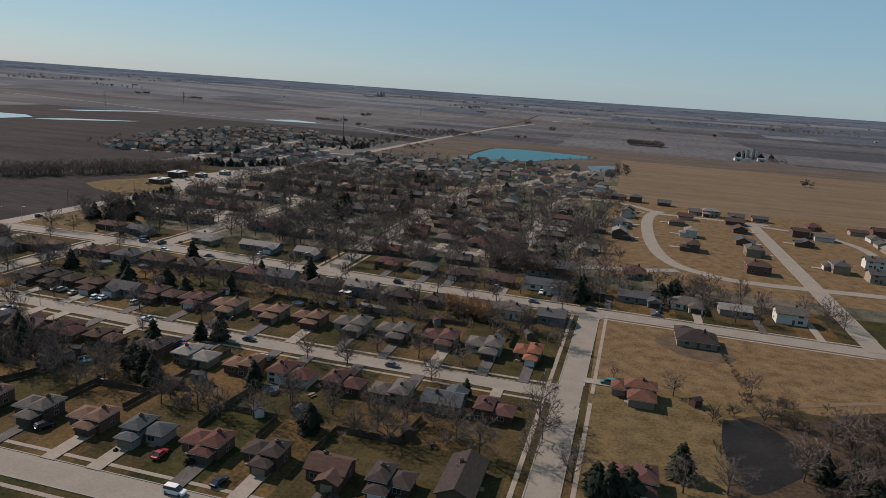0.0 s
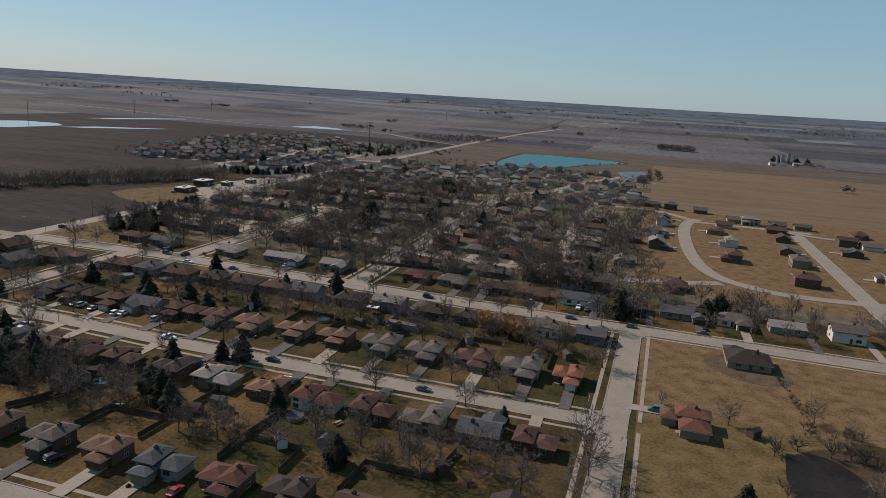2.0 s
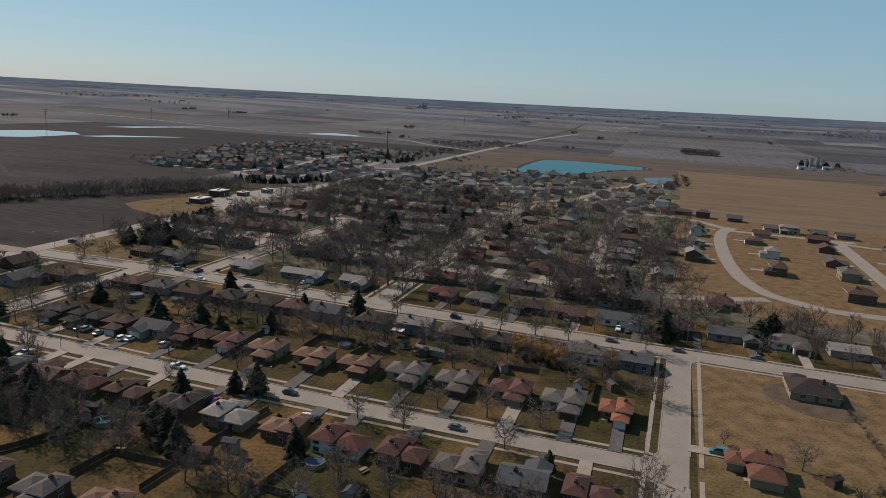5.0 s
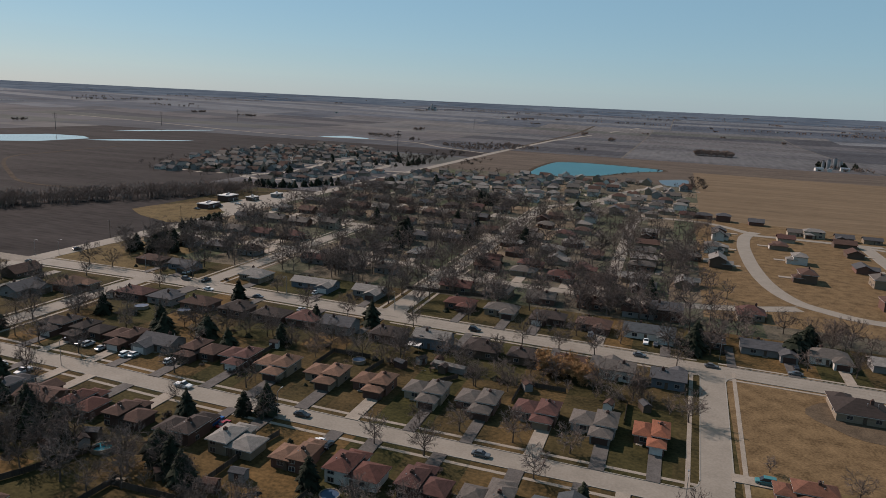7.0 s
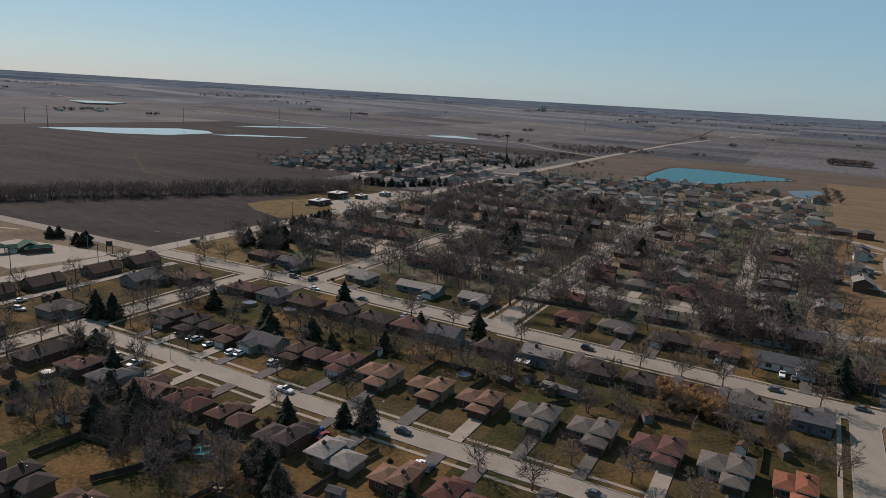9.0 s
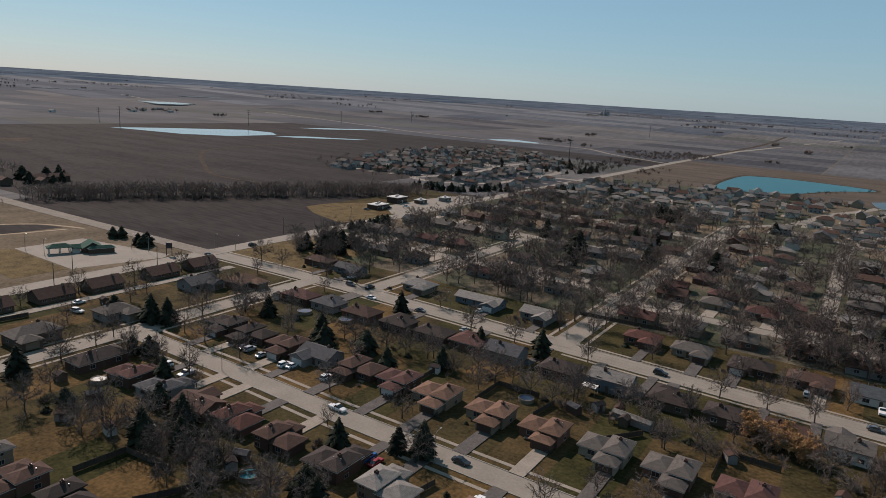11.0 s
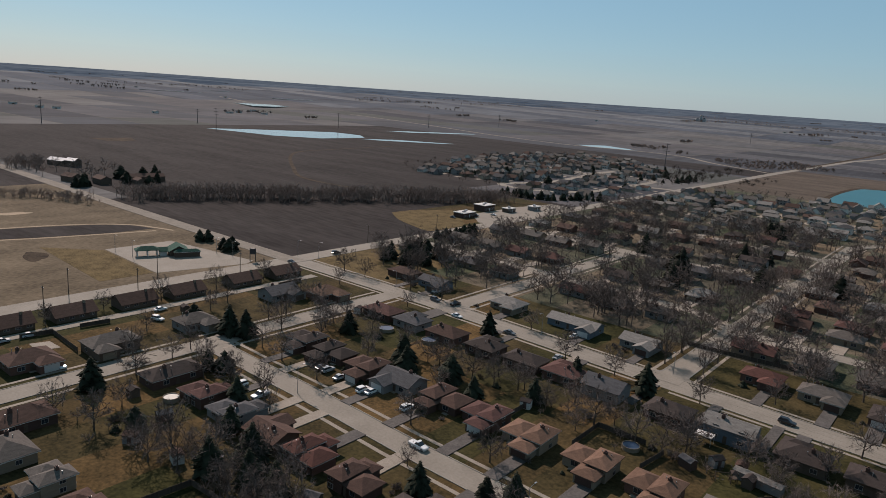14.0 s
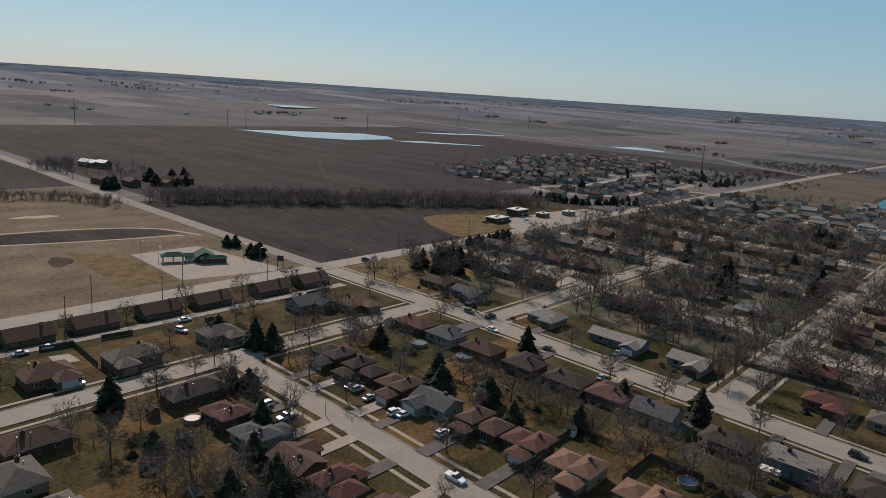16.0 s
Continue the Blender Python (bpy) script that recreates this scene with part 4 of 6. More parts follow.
row(-66, 0, [(-228, "dark", "darkbrick", "split", 1, 12, 2.9), (-212, "dark", "darkbrick", "split", -1, 12, 4.2), (-198, "brown", "darkbrick", "split", 1, 11.5, 2.9), (-183, "slate", "grey", "gable", -1, 12.5, 3.0),
             (-166, "brown", "darkbrick", "split", -1, 12, 3.4), (-153, "plum", "darkbrick", "split", 1, 11, 2.9)], 1.0, -87.7, "houses north of the near street")
row(-66, 0, [(-138.5, "tan", "tan", "split", 1, 12, 2.9), (-121, "tan", "tan", "split", 1, 12, 2.9), (-105, "tan", "brick", "split", 1, 11.5, 2.9), (-88.5, "grey", "cream", "split", 1, 12, 2.9),
             (-72.5, "grey", "brick", "split", 1, 11.5, 3.2), (-55.5, "plum", "brick", "split", 1, 12, 3.2), (-39.5, "grey", "grey", "split", 1, 12, 2.9), (-24.5, "orange", "brick", "split", 1, 8.6, 3.0)], 1.0, -87.7, "houses north of the near street")
row(-113, 180, [(-214, "plum", "darkbrick", "split", -1, 12, 2.9), (-199.5, "slate", "grey", "split", -1, 12, 2.9), (-183, "brown", "brown", "gable", 1, 12.5, 3.0), (-169, "red", "brick", "split", 1, 11, 3.2),
                (-153.5, "brown", "darkbrick", "split", 1, 11.5, 2.9), (-137, "dark", "darkbrick", "split", -1, 11.5, 2.9)], 0.93, -95.3, "houses south of the near street")
row(-114, 180, [(-120, "light", "tan", "split", 1, 13, 2.8), (-104, "tan", "brick", "split", -1, 10, 3.4), (-87.5, "red", "white", "split", 1, 14, 3.0), (-71, "plum", "darkbrick", "split", 1, 12, 2.9),
                (-57, "grey", "cream", "split", -1, 12, 2.9), (-41.5, "blue", "blue", "gable", -1, 11.5, 3.2), (-27, "plum", "darkbrick", "split", 1, 11, 3.4)], 0.93, -95.3, "houses south of the near street")
row(-157, 0, [(-199, "grey", "tan", "split", 1, 12, 2.9), (-184, "brown", "brick", "split", 1, 12, 2.9), (-168, "dark", "brown", "split", -1, 12, 2.9), (-152, "brown", "brick", "split", 1, 12, 2.9),
              (-136, "grey", "darkbrick", "split", 1, 12, 2.9), (-120, "tan", "brick", "split", 1, 12.5, 2.9)], 0.8, -174, "houses north of the front street")
row(-157, 0, [(-103.5, "blue", "grey", "split", -1, 13, 3.2), (-88, "red", "brick", "split", 1, 13, 3.0), (-73, "dark", "darkbrick", "split", 1, 11.5, 3.0), (-56.5, "brown", "darkbrick", "gable", 1, 11.5, 3.2),
              (-42, "dark", "darkbrick", "split", -1, 11.5, 2.9) ], 0.8, -174, "houses north of the front street")
row(-24, 180, [(-232, "plum", "darkbrick", "hip", 0, 14, 2.9), (-217, "slate", "grey", "hip", 1, 12, 2.9), (-200, "brown", "brick", "hip", 0, 13, 2.9), (-183, "dark", "darkbrick", "hip", 1, 11.5, 2.9),
               (-167, "dark", "darkbrick", "hip", 0, 13, 2.9), (-153, "plum", "brick", "hip", 1, 11.5, 2.9), (-138, "slate", "grey", "gable", 0, 12, 3.6)], 1.0, -5, "houses south of the main street")
row(-25, 180, [(-118, "dark", "darkbrick", "hip", 0, 12, 2.9), (-101, "light", "blue", "gable", 0, 13, 4.2), (-83, "dark", "brown", "hip", 1, 12, 2.9), (-67, "dark", "brown", "hip", 0, 12, 2.9),
               (-52, "brown", "brown", "gable", 0, 10, 2.9), (-37, "grey", "white", "gable", 1, 11, 3.8), (-21, "slate", "blue", "gable", -1, 10.5, 3.4)], 1.0, -5, "houses south of the main street")
row(24, 0, [(-266, "brown", "darkbrick", "hip", 0, 15, 2.8), (-246, "slate", "blue", "gable", 1, 15, 2.9), (-206, "light", "tan", "hip", 1, 14, 2.8), (-175, "light", "blue", "gable", 1, 22, 2.8),
            (-148, "light", "grey", "gable", 1, 14, 2.8), (-106, "red", "brick", "hip", 1, 13, 2.8), (-88, "grey", "tan", "hip", 1, 14, 2.8)], 0.95, 5, "houses north of the main street")
row(22, 0, [(-68, "dark", "darkbrick", "hip", -1, 14, 2.8), (-50, "brown", "brick", "hip", 1, 14, 2.8), (-29, "blue", "white", "gable", 1, 20, 2.9), (-8, "dark", "darkbrick", "hip", 0, 13, 2.8),
            (13, "slate", "grey", "gable", 1, 20, 2.8), (33, "grey", "white", "hip", 1, 14, 2.8), (53, "light", "grey", "gable", 0, 14, 2.8), (75, "grey", "white", "gable", 0, 13, 4.6)], 0.95, 5, "houses north of the main street")


# houses that face other ways, or stand on their own
def lone():
    for x, y, turn, w, d, roof, wall, style, wing, h in (
            (-264, -26, 90, 12, 10, "tan", "brick", "hip", 1, 3.0), (-276, -40, 90, 14, 10, "slate", "grey", "gable", 1, 2.9), (-266, -84, 90, 12, 9, "grey", "grey", "hip", 1, 3.0),
            (-264, -114, 90, 15, 9, "grey", "brown", "hip", -1, 3.2), (-266, -137, 90, 13, 9.5, "brown", "brick", "hip", 1, 3.0), (-266, -158, 90, 12, 9, "grey", "brick", "hip", 1, 3.0),
            (-231, -112, -90, 16, 8, "dark", "darkbrick", "hip", 0, 2.9), (-230, -152, -90, 14, 9, "brown", "darkbrick", "hip", 0, 2.9), (-216, -160, 0, 12, 9, "grey", "tan", "hip", 1, 2.9),
            (33, -25.5, 180, 14.5, 12, "dark", "tan", "hip", 1, 2.7), (12, -86.5, -90, 12.5, 9, "rust", "tan", "split", -1, 3.4), (9.5, -136, 0, 10.5, 8, "plum", "darkbrick", "split", 1, 2.9), (-27.5, -151.5, 90, 17, 8, "dark", "brown", "gable", 0, 3.0)):
        house(x, y, turn, w, d, roof, wall, style, wing, 6.4, 4.0, h, 0.46, 2, "houses of the town")
    driveway(-5, -80.5, 6, -76.5)
    driveway(29, -17, 34, -11)


lone()


def apartment(x, y, turn, w=13.6):
    top = thing("apartment_building", x, y, 0, turn, "long dark brown brick apartment building with a steep brown roof", "apartment building", "apartment row beside the highway")
    bm = bmesh.new()
    gable_walls(bm, -w / 2, -4.5, w / 2, 4.5, 2.4, 0.58)
    part("wall", bm, WALLS["brown"], top)
    bm = bmesh.new()
    gable_roof(bm, -w / 2, -4.5, w / 2, 4.5, 2.403, 0.58, 0.6)
    part("roof", bm, ROOFS["brown"], top)
    for k in range(4):
        window(top, -w / 2 + (k + 0.5) * w / 4, -4.5, 1.5, 1.5, 1.1, 0)
        window(top, -w / 2 + (k + 0.5) * w / 4, 4.5, 1.6, 1.5, 1.1, 180)
    for s in (-0.3, 0.3)[:1]:
        panel_door(top, "door", s * w + 1.9, -4.5, 1.0, 2.05, 0, WALLS["brown"])
        bm = bmesh.new()
        box(bm, -0.4, -0.35, 3.0, 0.4, 0.35, 5.7)
        part("chimney", bm, WALLS["tan"], top).location = (s * w, 0.6, 0)


for y in (-178, -154, -130.7, -110.4, -87.7, -67.3, -40.6, -19.3):
    apartment(-300.6, y, -90)


# ---------------------------------------------------------------- houses further off
def free_of_streets(x, y, gap=11):
    for name, (c, s, e, w) in EAST_WEST.items():
        if abs(y - centre(name, x, c)) < gap and s - gap < x < e + gap:
            return False
    for c, s, e, w in NORTH_SOUTH.values():
        if abs(x - c) < gap and s - gap < y < e + gap:
            return False
    return True


def far_house(x, y, turn, rnd, roofs, walls, two=0.2, group="houses of the town", big=1.0):
    h = 4.8 if rnd.random() < two else 2.9
    house(x, y, turn + rnd.uniform(-2, 2), rnd.uniform(11, 15) * big * 0.9, rnd.uniform(8, 10) * big * 0.9, rnd.choice(roofs), rnd.choice(walls), rnd.choice(["hip", "gable"]), rnd.choice([-1, 1, 0]), 6, 3.5, h,
          rnd.uniform(0.4, 0.55), 1 if y < 190 and x > -320 else 0, group)


def old_town():
    rnd = random.Random(5)
    for row_y, turn in ((73, 180), (117, 0), (153, 180), (197, 0), (240, 180), (284, 0)):
        x = -298
        while x < -22:
            bent = centre("road_e", x, 95)
            y = row_y + (bent - 95 if row_y < 120 else 0)
            if free_of_streets(x, y, 10) and (y < 100 or x < -120):
                far_house(x, y + rnd.uniform(-2, 2), turn, rnd, ["grey", "light", "brown", "slate", "brown", "plum", "dark", "grey"], ["brick", "tan", "grey", "cream", "darkbrick"], 0.02, big=1.08)
                s = 1 if turn == 180 else -1
                gx, far = x + rnd.uniform(-5, 5), {73: bent - 4, 117: bent + 4, 153: 171, 197: 179, 240: 258, 284: 266}[row_y]
                driveway(gx - 2.6, min(y + s * 5.5, far), gx + 2.6, max(y + s * 5.5, far))
            x += rnd.uniform(18.5, 22)
    for k, y in enumerate((112, 134, 160, 182, 205, 232, 257, 282)):
        x = -116 + (k % 2) * 7
        while x < -12:
            if abs(x + 52) < 12:
                x = -38
            if not (-100 < x < -60 and y > 270 or x > -70 and y > 250) and not (x < -86 and y > 290):
                far_house(x, y + rnd.uniform(-5, 5), (0, 180, 90)[rnd.randrange(3)], rnd, ["grey", "light", "brown", "grey", "plum", "light"], ["brick", "tan", "brick", "cream"], 0.03, big=1.06)
                if k % 2:
                    driveway(x + 7.5, y - 6, x + 11.5, y + 5)
            x += rnd.uniform(22, 30)
    for x, y in ((-83, 281), (-70, 330), (0, 210), (6, 258)):
        far_house(x, y, 90, rnd, ["grey", "slate"], ["white", "tan"], 0.8)


old_town()


def new_town():
    rnd = random.Random(9)
    spots = [(8, 284, 90), (3, 221, 90), (2, 170, 90), (51, 276, 180), (73, 306, 0), (44, 247, -90), (49, 203, -90), (46, 155, -90), (92, 303, 0), (87, 276, 180), (86, 242, 90), (81, 196, 90),
             (82, 161, 90), (77, 112, 180), (146, 292, 0), (128, 250, 180), (124, 214, -90), (142, 245, 180), (125, 140, -90), (176, 286, 180), (180, 262, 90), (178, 240, 90), (177, 220, 90), (176, 200, 90), (150, 164, 180),
             (141, 125, 180), (11, 68, 0), (14, 347, 180), (-1, 353, 180), (38, 342, 180), (192, 290, 180), (-14, 350, 180), (62, 308, 0), (110, 304, 0), (-24, 50, 180)]
    for x, y, turn in spots:
        far_house(x, y, turn, rnd, ["slate", "plum", "grey", "light", "brown"], ["brown", "tan", "brick", "cream", "white"], 0.25, "houses of the new subdivision", 1.08)
        if turn in (90, -90):
            s = 1 if turn == 90 else -1
            driveway(min(x + s * 5, x + s * 13), y + 2, max(x + s * 5, x + s * 13), y + 6)


new_town()


def north_sub():
    rnd = random.Random(21)
    roofs, walls = ["grey", "light", "slate", "light", "brown", "grey"], ["grey", "white", "tan", "cream", "white"]
    mass = []
    y = 335.0
    while y < 590:
        x = -306 + rnd.uniform(0, 8)
        while x < -12:
            near_road = any(math.hypot(x - a, y - b) < 12 for a, b in NORTH_LINE)
            if not near_road and (y < 520 or -210 < x):
                if y < 440:
                    far_house(x, y + rnd.uniform(-4, 4), rnd.choice([0, 180]), rnd, roofs, walls, 0.45, "houses of the northern subdivision")
                    driveway(x - 9, y - 8, x - 4.5, y + 6)
                else:
                    mass.append((x, y + rnd.uniform(-4, 4), rnd.choice([0, 180, 90, 270])))
            x += rnd.uniform(16, 24)
        y += rnd.uniform(24, 29)
    house_mass("northern_houses", mass, "close-set pale houses with grey roofs below the lake", 4)
    mass = []
    edge = [(-540, 330), (-575, 425), (-625, 566), (-610, 690), (-580, 790), (-520, 790), (-434, 718), (-350, 525), (-338, 360), (-362, 318), (-400, 318), (-470, 372)]
    lanes = smooth([(-345, 500), (-367, 470), (-367, 396), (-400, 350), (-442, 356), (-428, 410), (-429, 460), (-445, 573), (-440, 650)]) + smooth([(-367, 470), (-370, 559), (-408, 562), (-436, 540), (-503, 558), (-581, 569)])

    def inside(x, y):
        odd = False
        for (ax, ay), (bx, by) in zip(edge, edge[1:] + edge[:1]):
            if (ay > y) != (by > y) and x < ax + (y - ay) / (by - ay) * (bx - ax):
                odd = not odd
        return odd

    y = 322.0
    while y < 790:
        x = -626 + rnd.uniform(0, 8)
        while x < -338:
            if inside(x, y) and all(math.hypot(x - a, y - b) > 11 for a, b in lanes):
                mass.append((x, y + rnd.uniform(-4, 4), rnd.choice([0, 180, 90])))
            x += rnd.uniform(16, 22)
        y += rnd.uniform(22, 26)
    house_mass("western_houses", mass, "close-set white and grey houses beyond the plowed fields", 5)


NORTH_LINE = smooth([(-129, 326), (-120, 350), (-98, 382), (-86, 430), (-72, 490), (-50, 545), (-38, 585)]) + smooth([(-104, 366), (-84, 345), (-62, 327), (-40, 323), (-10, 322), (20, 308)])
north_sub()


# ---------------------------------------------------------------- fields and water
slab("mown_field", smooth([(-387, 142), (-366, 127), (-345, 119), (-329, 117), (-329, 150), (-342, 166), (-350, 190), (-366, 190), (-384, 168), (-387, 142)])[:-1], 0.05, 0.2, GOLDGRASS, "mown golden grass behind the shop buildings", "field")
LAKE = smooth([(-199, 604), (-204, 680), (-200, 784), (-186, 810), (-156, 822), (-106, 816), (-65, 806), (-44, 788), (-49, 764), (-77, 729), (-96, 693), (-113, 649), (-137, 616), (-160, 596), (-182, 592), (-199, 604)], 4)[:-1]
slab("pond_north", LAKE, 0.06, 0.3, WATER, "turquoise water of a gravel-pit lake", "lake", "structure")
tagged(new("lake_bank", ribbon_mesh("lake_bank", [(x + 0.035 * (x + 125), y + 0.035 * (y - 710)) for x, y in LAKE + LAKE[:1]], 7, 0.055, 0.2, BRUSH)), "dark brushy bank round a lake", "bank", "", "structure")
slab("pond_small", smooth([(-45, 640), (-28, 662), (-12, 672), (-10, 630), (-13, 592), (-24, 580), (-38, 592), (-45, 640)], 4)[:-1], 0.06, 0.3, GREYWATER, "grey-blue water of a small pond beside houses", "pond", "structure")
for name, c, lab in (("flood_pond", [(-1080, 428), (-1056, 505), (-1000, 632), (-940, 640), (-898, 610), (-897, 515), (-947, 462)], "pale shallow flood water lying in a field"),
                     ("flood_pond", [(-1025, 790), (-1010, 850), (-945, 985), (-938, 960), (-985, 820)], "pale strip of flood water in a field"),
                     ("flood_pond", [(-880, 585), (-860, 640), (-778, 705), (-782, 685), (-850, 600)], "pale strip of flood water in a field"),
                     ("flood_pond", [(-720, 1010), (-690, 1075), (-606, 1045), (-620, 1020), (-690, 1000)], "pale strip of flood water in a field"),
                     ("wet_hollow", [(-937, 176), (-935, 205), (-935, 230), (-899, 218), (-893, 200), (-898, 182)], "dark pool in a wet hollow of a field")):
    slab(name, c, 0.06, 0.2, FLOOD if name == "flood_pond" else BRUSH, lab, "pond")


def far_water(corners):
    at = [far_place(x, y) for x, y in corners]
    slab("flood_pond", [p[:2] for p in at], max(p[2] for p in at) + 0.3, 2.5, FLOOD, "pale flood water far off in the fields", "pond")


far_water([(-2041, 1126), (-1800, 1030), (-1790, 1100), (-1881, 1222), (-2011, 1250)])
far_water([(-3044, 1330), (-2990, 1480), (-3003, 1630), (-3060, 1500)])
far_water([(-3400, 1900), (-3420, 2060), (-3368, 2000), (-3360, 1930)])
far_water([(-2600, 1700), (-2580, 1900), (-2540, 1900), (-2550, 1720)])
slab("marsh_pond", smooth([(35, -91), (45, -89), (52, -99), (53, -112), (46, -122), (37, -130), (34, -120), (33, -106), (35, -91)], 4)[:-1], 0.05, 0.2, MARSH, "dark still marsh pool among brush", "pond")
slab("brush_ground", smooth([(30, -220), (31, -150), (31, -133), (34, -112), (35, -95), (42, -86), (52, -82), (63, -78), (84, -66), (120, -52), (170, -42), (172, -120), (170, -220)]), 0.045, 0.2, BRUSH, "dark brushy wet ground beside mown lots", "brush")
tagged(new("mown_edge", ribbon_mesh("mown_edge", smooth([(43, -79), (62, -70), (87, -58), (130, -45)]), 2.2, 0.052, 0.2, STUBBLE)), "pale mown strip along brushy ground", "field", "", "structure")
slab("parking_lot", [(-388, -58), (-388, -24), (-330, -14), (-327, -20), (-336, -60)], 0.05, 0.2, CONCRETE, "pale concrete parking lot round a green-roofed building", "parking lot")
slab("parking_lot", [(-352, 190), (-330, 168), (-326, 168), (-326, 290), (-345, 290), (-352, 250)], 0.05, 0.2, CONCRETE, "pale parking lot beside flat-roofed shops", "parking lot")
slab("parking_lot", [(-205, 252), (-186, 252), (-186, 275), (-205, 275)], 0.05, 0.2, CONCRETE, "pale parking court among trees", "parking lot")
slab("mown_field", [(-408, -80), (-337, -84), (-337, -61), (-386, -59)], 0.05, 0.2, GOLDGRASS, "golden mown strip beside a parking lot", "field")


# ---------------------------------------------------------------- trees of the town
HALL_CONIFERS = ((-380, -12), (-377, -9), (-358, -12), (-355, -9), (-352, -13))


def street_trees():
    rnd = random.Random(3)
    for y0 in (-98, -82.5):
        x = -236
        while x < -20:
            if rnd.random() < 0.55:
                bare(x + rnd.uniform(-2, 2), y0 + rnd.uniform(-1, 1), rnd.uniform(7.5, 12))
            x += rnd.uniform(11, 17)
    for y0 in (-8.5, 9):
        x = -290
        while x < 70:
            if rnd.random() < 0.5 and abs(x + 9) > 9 and abs(x + 129) > 8 and not (y0 < 0 and x > -12):
                bare(x, y0 + rnd.uniform(-1, 1), rnd.uniform(9, 14.5))
            x += rnd.uniform(12, 18)
    for y0, n in ((-44, 26), (-136, 22)):
        for k in range(n):
            x = -240 + 228 * (k + rnd.uniform(0.1, 0.9)) / n
            y = y0 + rnd.uniform(-9, 9)
            if not (-226 < x < -192 and y0 == -44):
                bare(x, y, rnd.uniform(9.5, 14))
    for x0 in (-135.5, -122.5):
        for k in range(13):
            bare(x0, 14 + k * 17 + rnd.uniform(-3, 3), rnd.uniform(11, 15))
    for x, y, h in ((-15, -112, 14), (-13, -122, 13), (-4, -140, 12), (22, -79, 9), (46, -68, 9), (31, -132, 11), (21, -135, 10), (50, -119, 14), (66, -98, 14), (60, -126, 13), (74, -110, 12), (4, -72, 5), (84, -84, 10),
                    (-160, -134, 14), (-156, -128, 13), (-139, -130, 12), (-182, -131, 13), (-198, -131, 12), (-165, -122, 11), (-147, -141, 12), (-254, -112, 12), (-243, -64, 13), (-256, -60, 9), (62, 12, 10), (88, 14, 12), (-2, 36, 13), (4, 40, 12), (-14, 34, 12), (38, 40, 12), (45, 44, 12)):
        bare(x, y, h * 1.1)
    for x, y, h in ((-44, 49, 13), (-35, 92, 12), (-71, -44, 10), (-77, -28, 11), (-78, -52, 10), (-54, -134, 13), (-82, -127, 11), (-68, -130, 12), (-94, -143, 11), (-103, -136, 10), (-73, -121, 9),
                    (-60, -124, 10), (-48, -128, 12), (-34, -130, 11), (-38, -121, 9), (-112, -138, 9), (-132, -124, 11), (-137, -132, 12), (-145, -128, 10), (-176, -126, 12), (-170, -136, 12), (-160, -140, 11), (-190, -124, 10),
                    (-7, 11, 14), (36, 33, 11), (41, 35, 10), (33, 36, 10), (-4, 24, 12), (6, 27, 11), (-85, -38, 10), (-92, -33, 9), (-107, -41, 11), (-114, -36, 10), (-127, -41, 11), (-133, -52, 9), (-141, -38, 12), (-158, -42, 11),
                    (-168, -38, 10), (-174, -60, 10), (-183, -44, 11), (-200, -46, 12), (-206, -58, 10), (-212, -50, 11), (-224, -38, 11), (-36, -48, 9), (-29, -42, 10), (-248, -96, 11), (-272, -98, 10), (-274, -146, 11)):
        bare(x, y, h)
    for x, y in ((-236, -50), (-230, -57), (-246, -44), (-240, -36), (-222, -80), (-204, -100), (-214, -104), (-226, -105), (-196, -104), (-235, -78), (-270, -34), (-281, -29), (-258, -36), (-256, -52), (-245, -104), (-240, -118), (-282, -60), (-278, -70),
                 (-176, -122), (-133, -138), (50, 36), (58, 40), (66, 34), (84, 36), (92, 30), (96, 20), (30, 45), (22, 50), (8, 48), (40, 50), (-297, -120.5), (-301, -99), (-300, -77.5), (-299, -54), (-300, -30)):
        bare(x, y, rnd.uniform(9, 13.5))
    n = 0
    while n < 84:
        x, y = rnd.uniform(-305, -15), 30 + 275 * rnd.random() ** 1.25
        if free_of_streets(x, y, 6):
            bare(x, y, rnd.uniform(10.5, 15))
            n += 1
    for x, y, h, k in ((-129.5, -15, 11, 0), (-124, -95, 10, 0), (-130, -97, 7, 2), (-37.5, -104, 5.5, 2), (-252, -79, 11, 1), (-247, -76, 10, 1), (-230, -101, 7, 2), (-239, -131, 10, 0), (-226, -98, 7, 3), (-271, -81, 7, 3), (-193, -118, 8, 0),
                       (-227, -47, 9, 1), (-176, -52, 9, 3), (-150, -46, 8, 2), (-96, -122, 8, 2), (-193, -9, 9.5, 0), (-211, -133, 6, 3), (-13, 9, 12, 1), (-12, 17, 11, 1), (-194, -54, 11, 1), (-190, -57, 9, 1), (-180, -132, 10, 0), (-177, -123, 11, 1), (-171, -128, 9, 1), (-163, -127, 9, 1), (-133, -126, 9, 3), (-150, -21, 8, 2), (-127, -129, 10, 1), (-122, -132, 9, 1), (-31, 76, 11, 0), (26, 28, 10, 1), (-143, 155, 10, 1), (-188, 168, 11, 1), (-46, 60, 11, 0), (22, 22, 10, 3), (29, 38, 9, 3),
                       (1.5, -142, 8, 3), (20, -128, 9, 0), (62, -128, 9, 3), (-300, 120, 9, 3), (-215, 180, 13, 1), (-110, 170, 12, 1), (-175, 120, 12, 1), (-100, 330, 9, 3)):
        pine(x, y, h, 0, k)
    for k in range(15):
        pine(-302 + rnd.uniform(0, 22) + (k % 3) * 4, 42 + k * 1.6 + rnd.uniform(-4, 4), rnd.uniform(7, 11.5), 0, rnd.choice([0, 1, 3]))
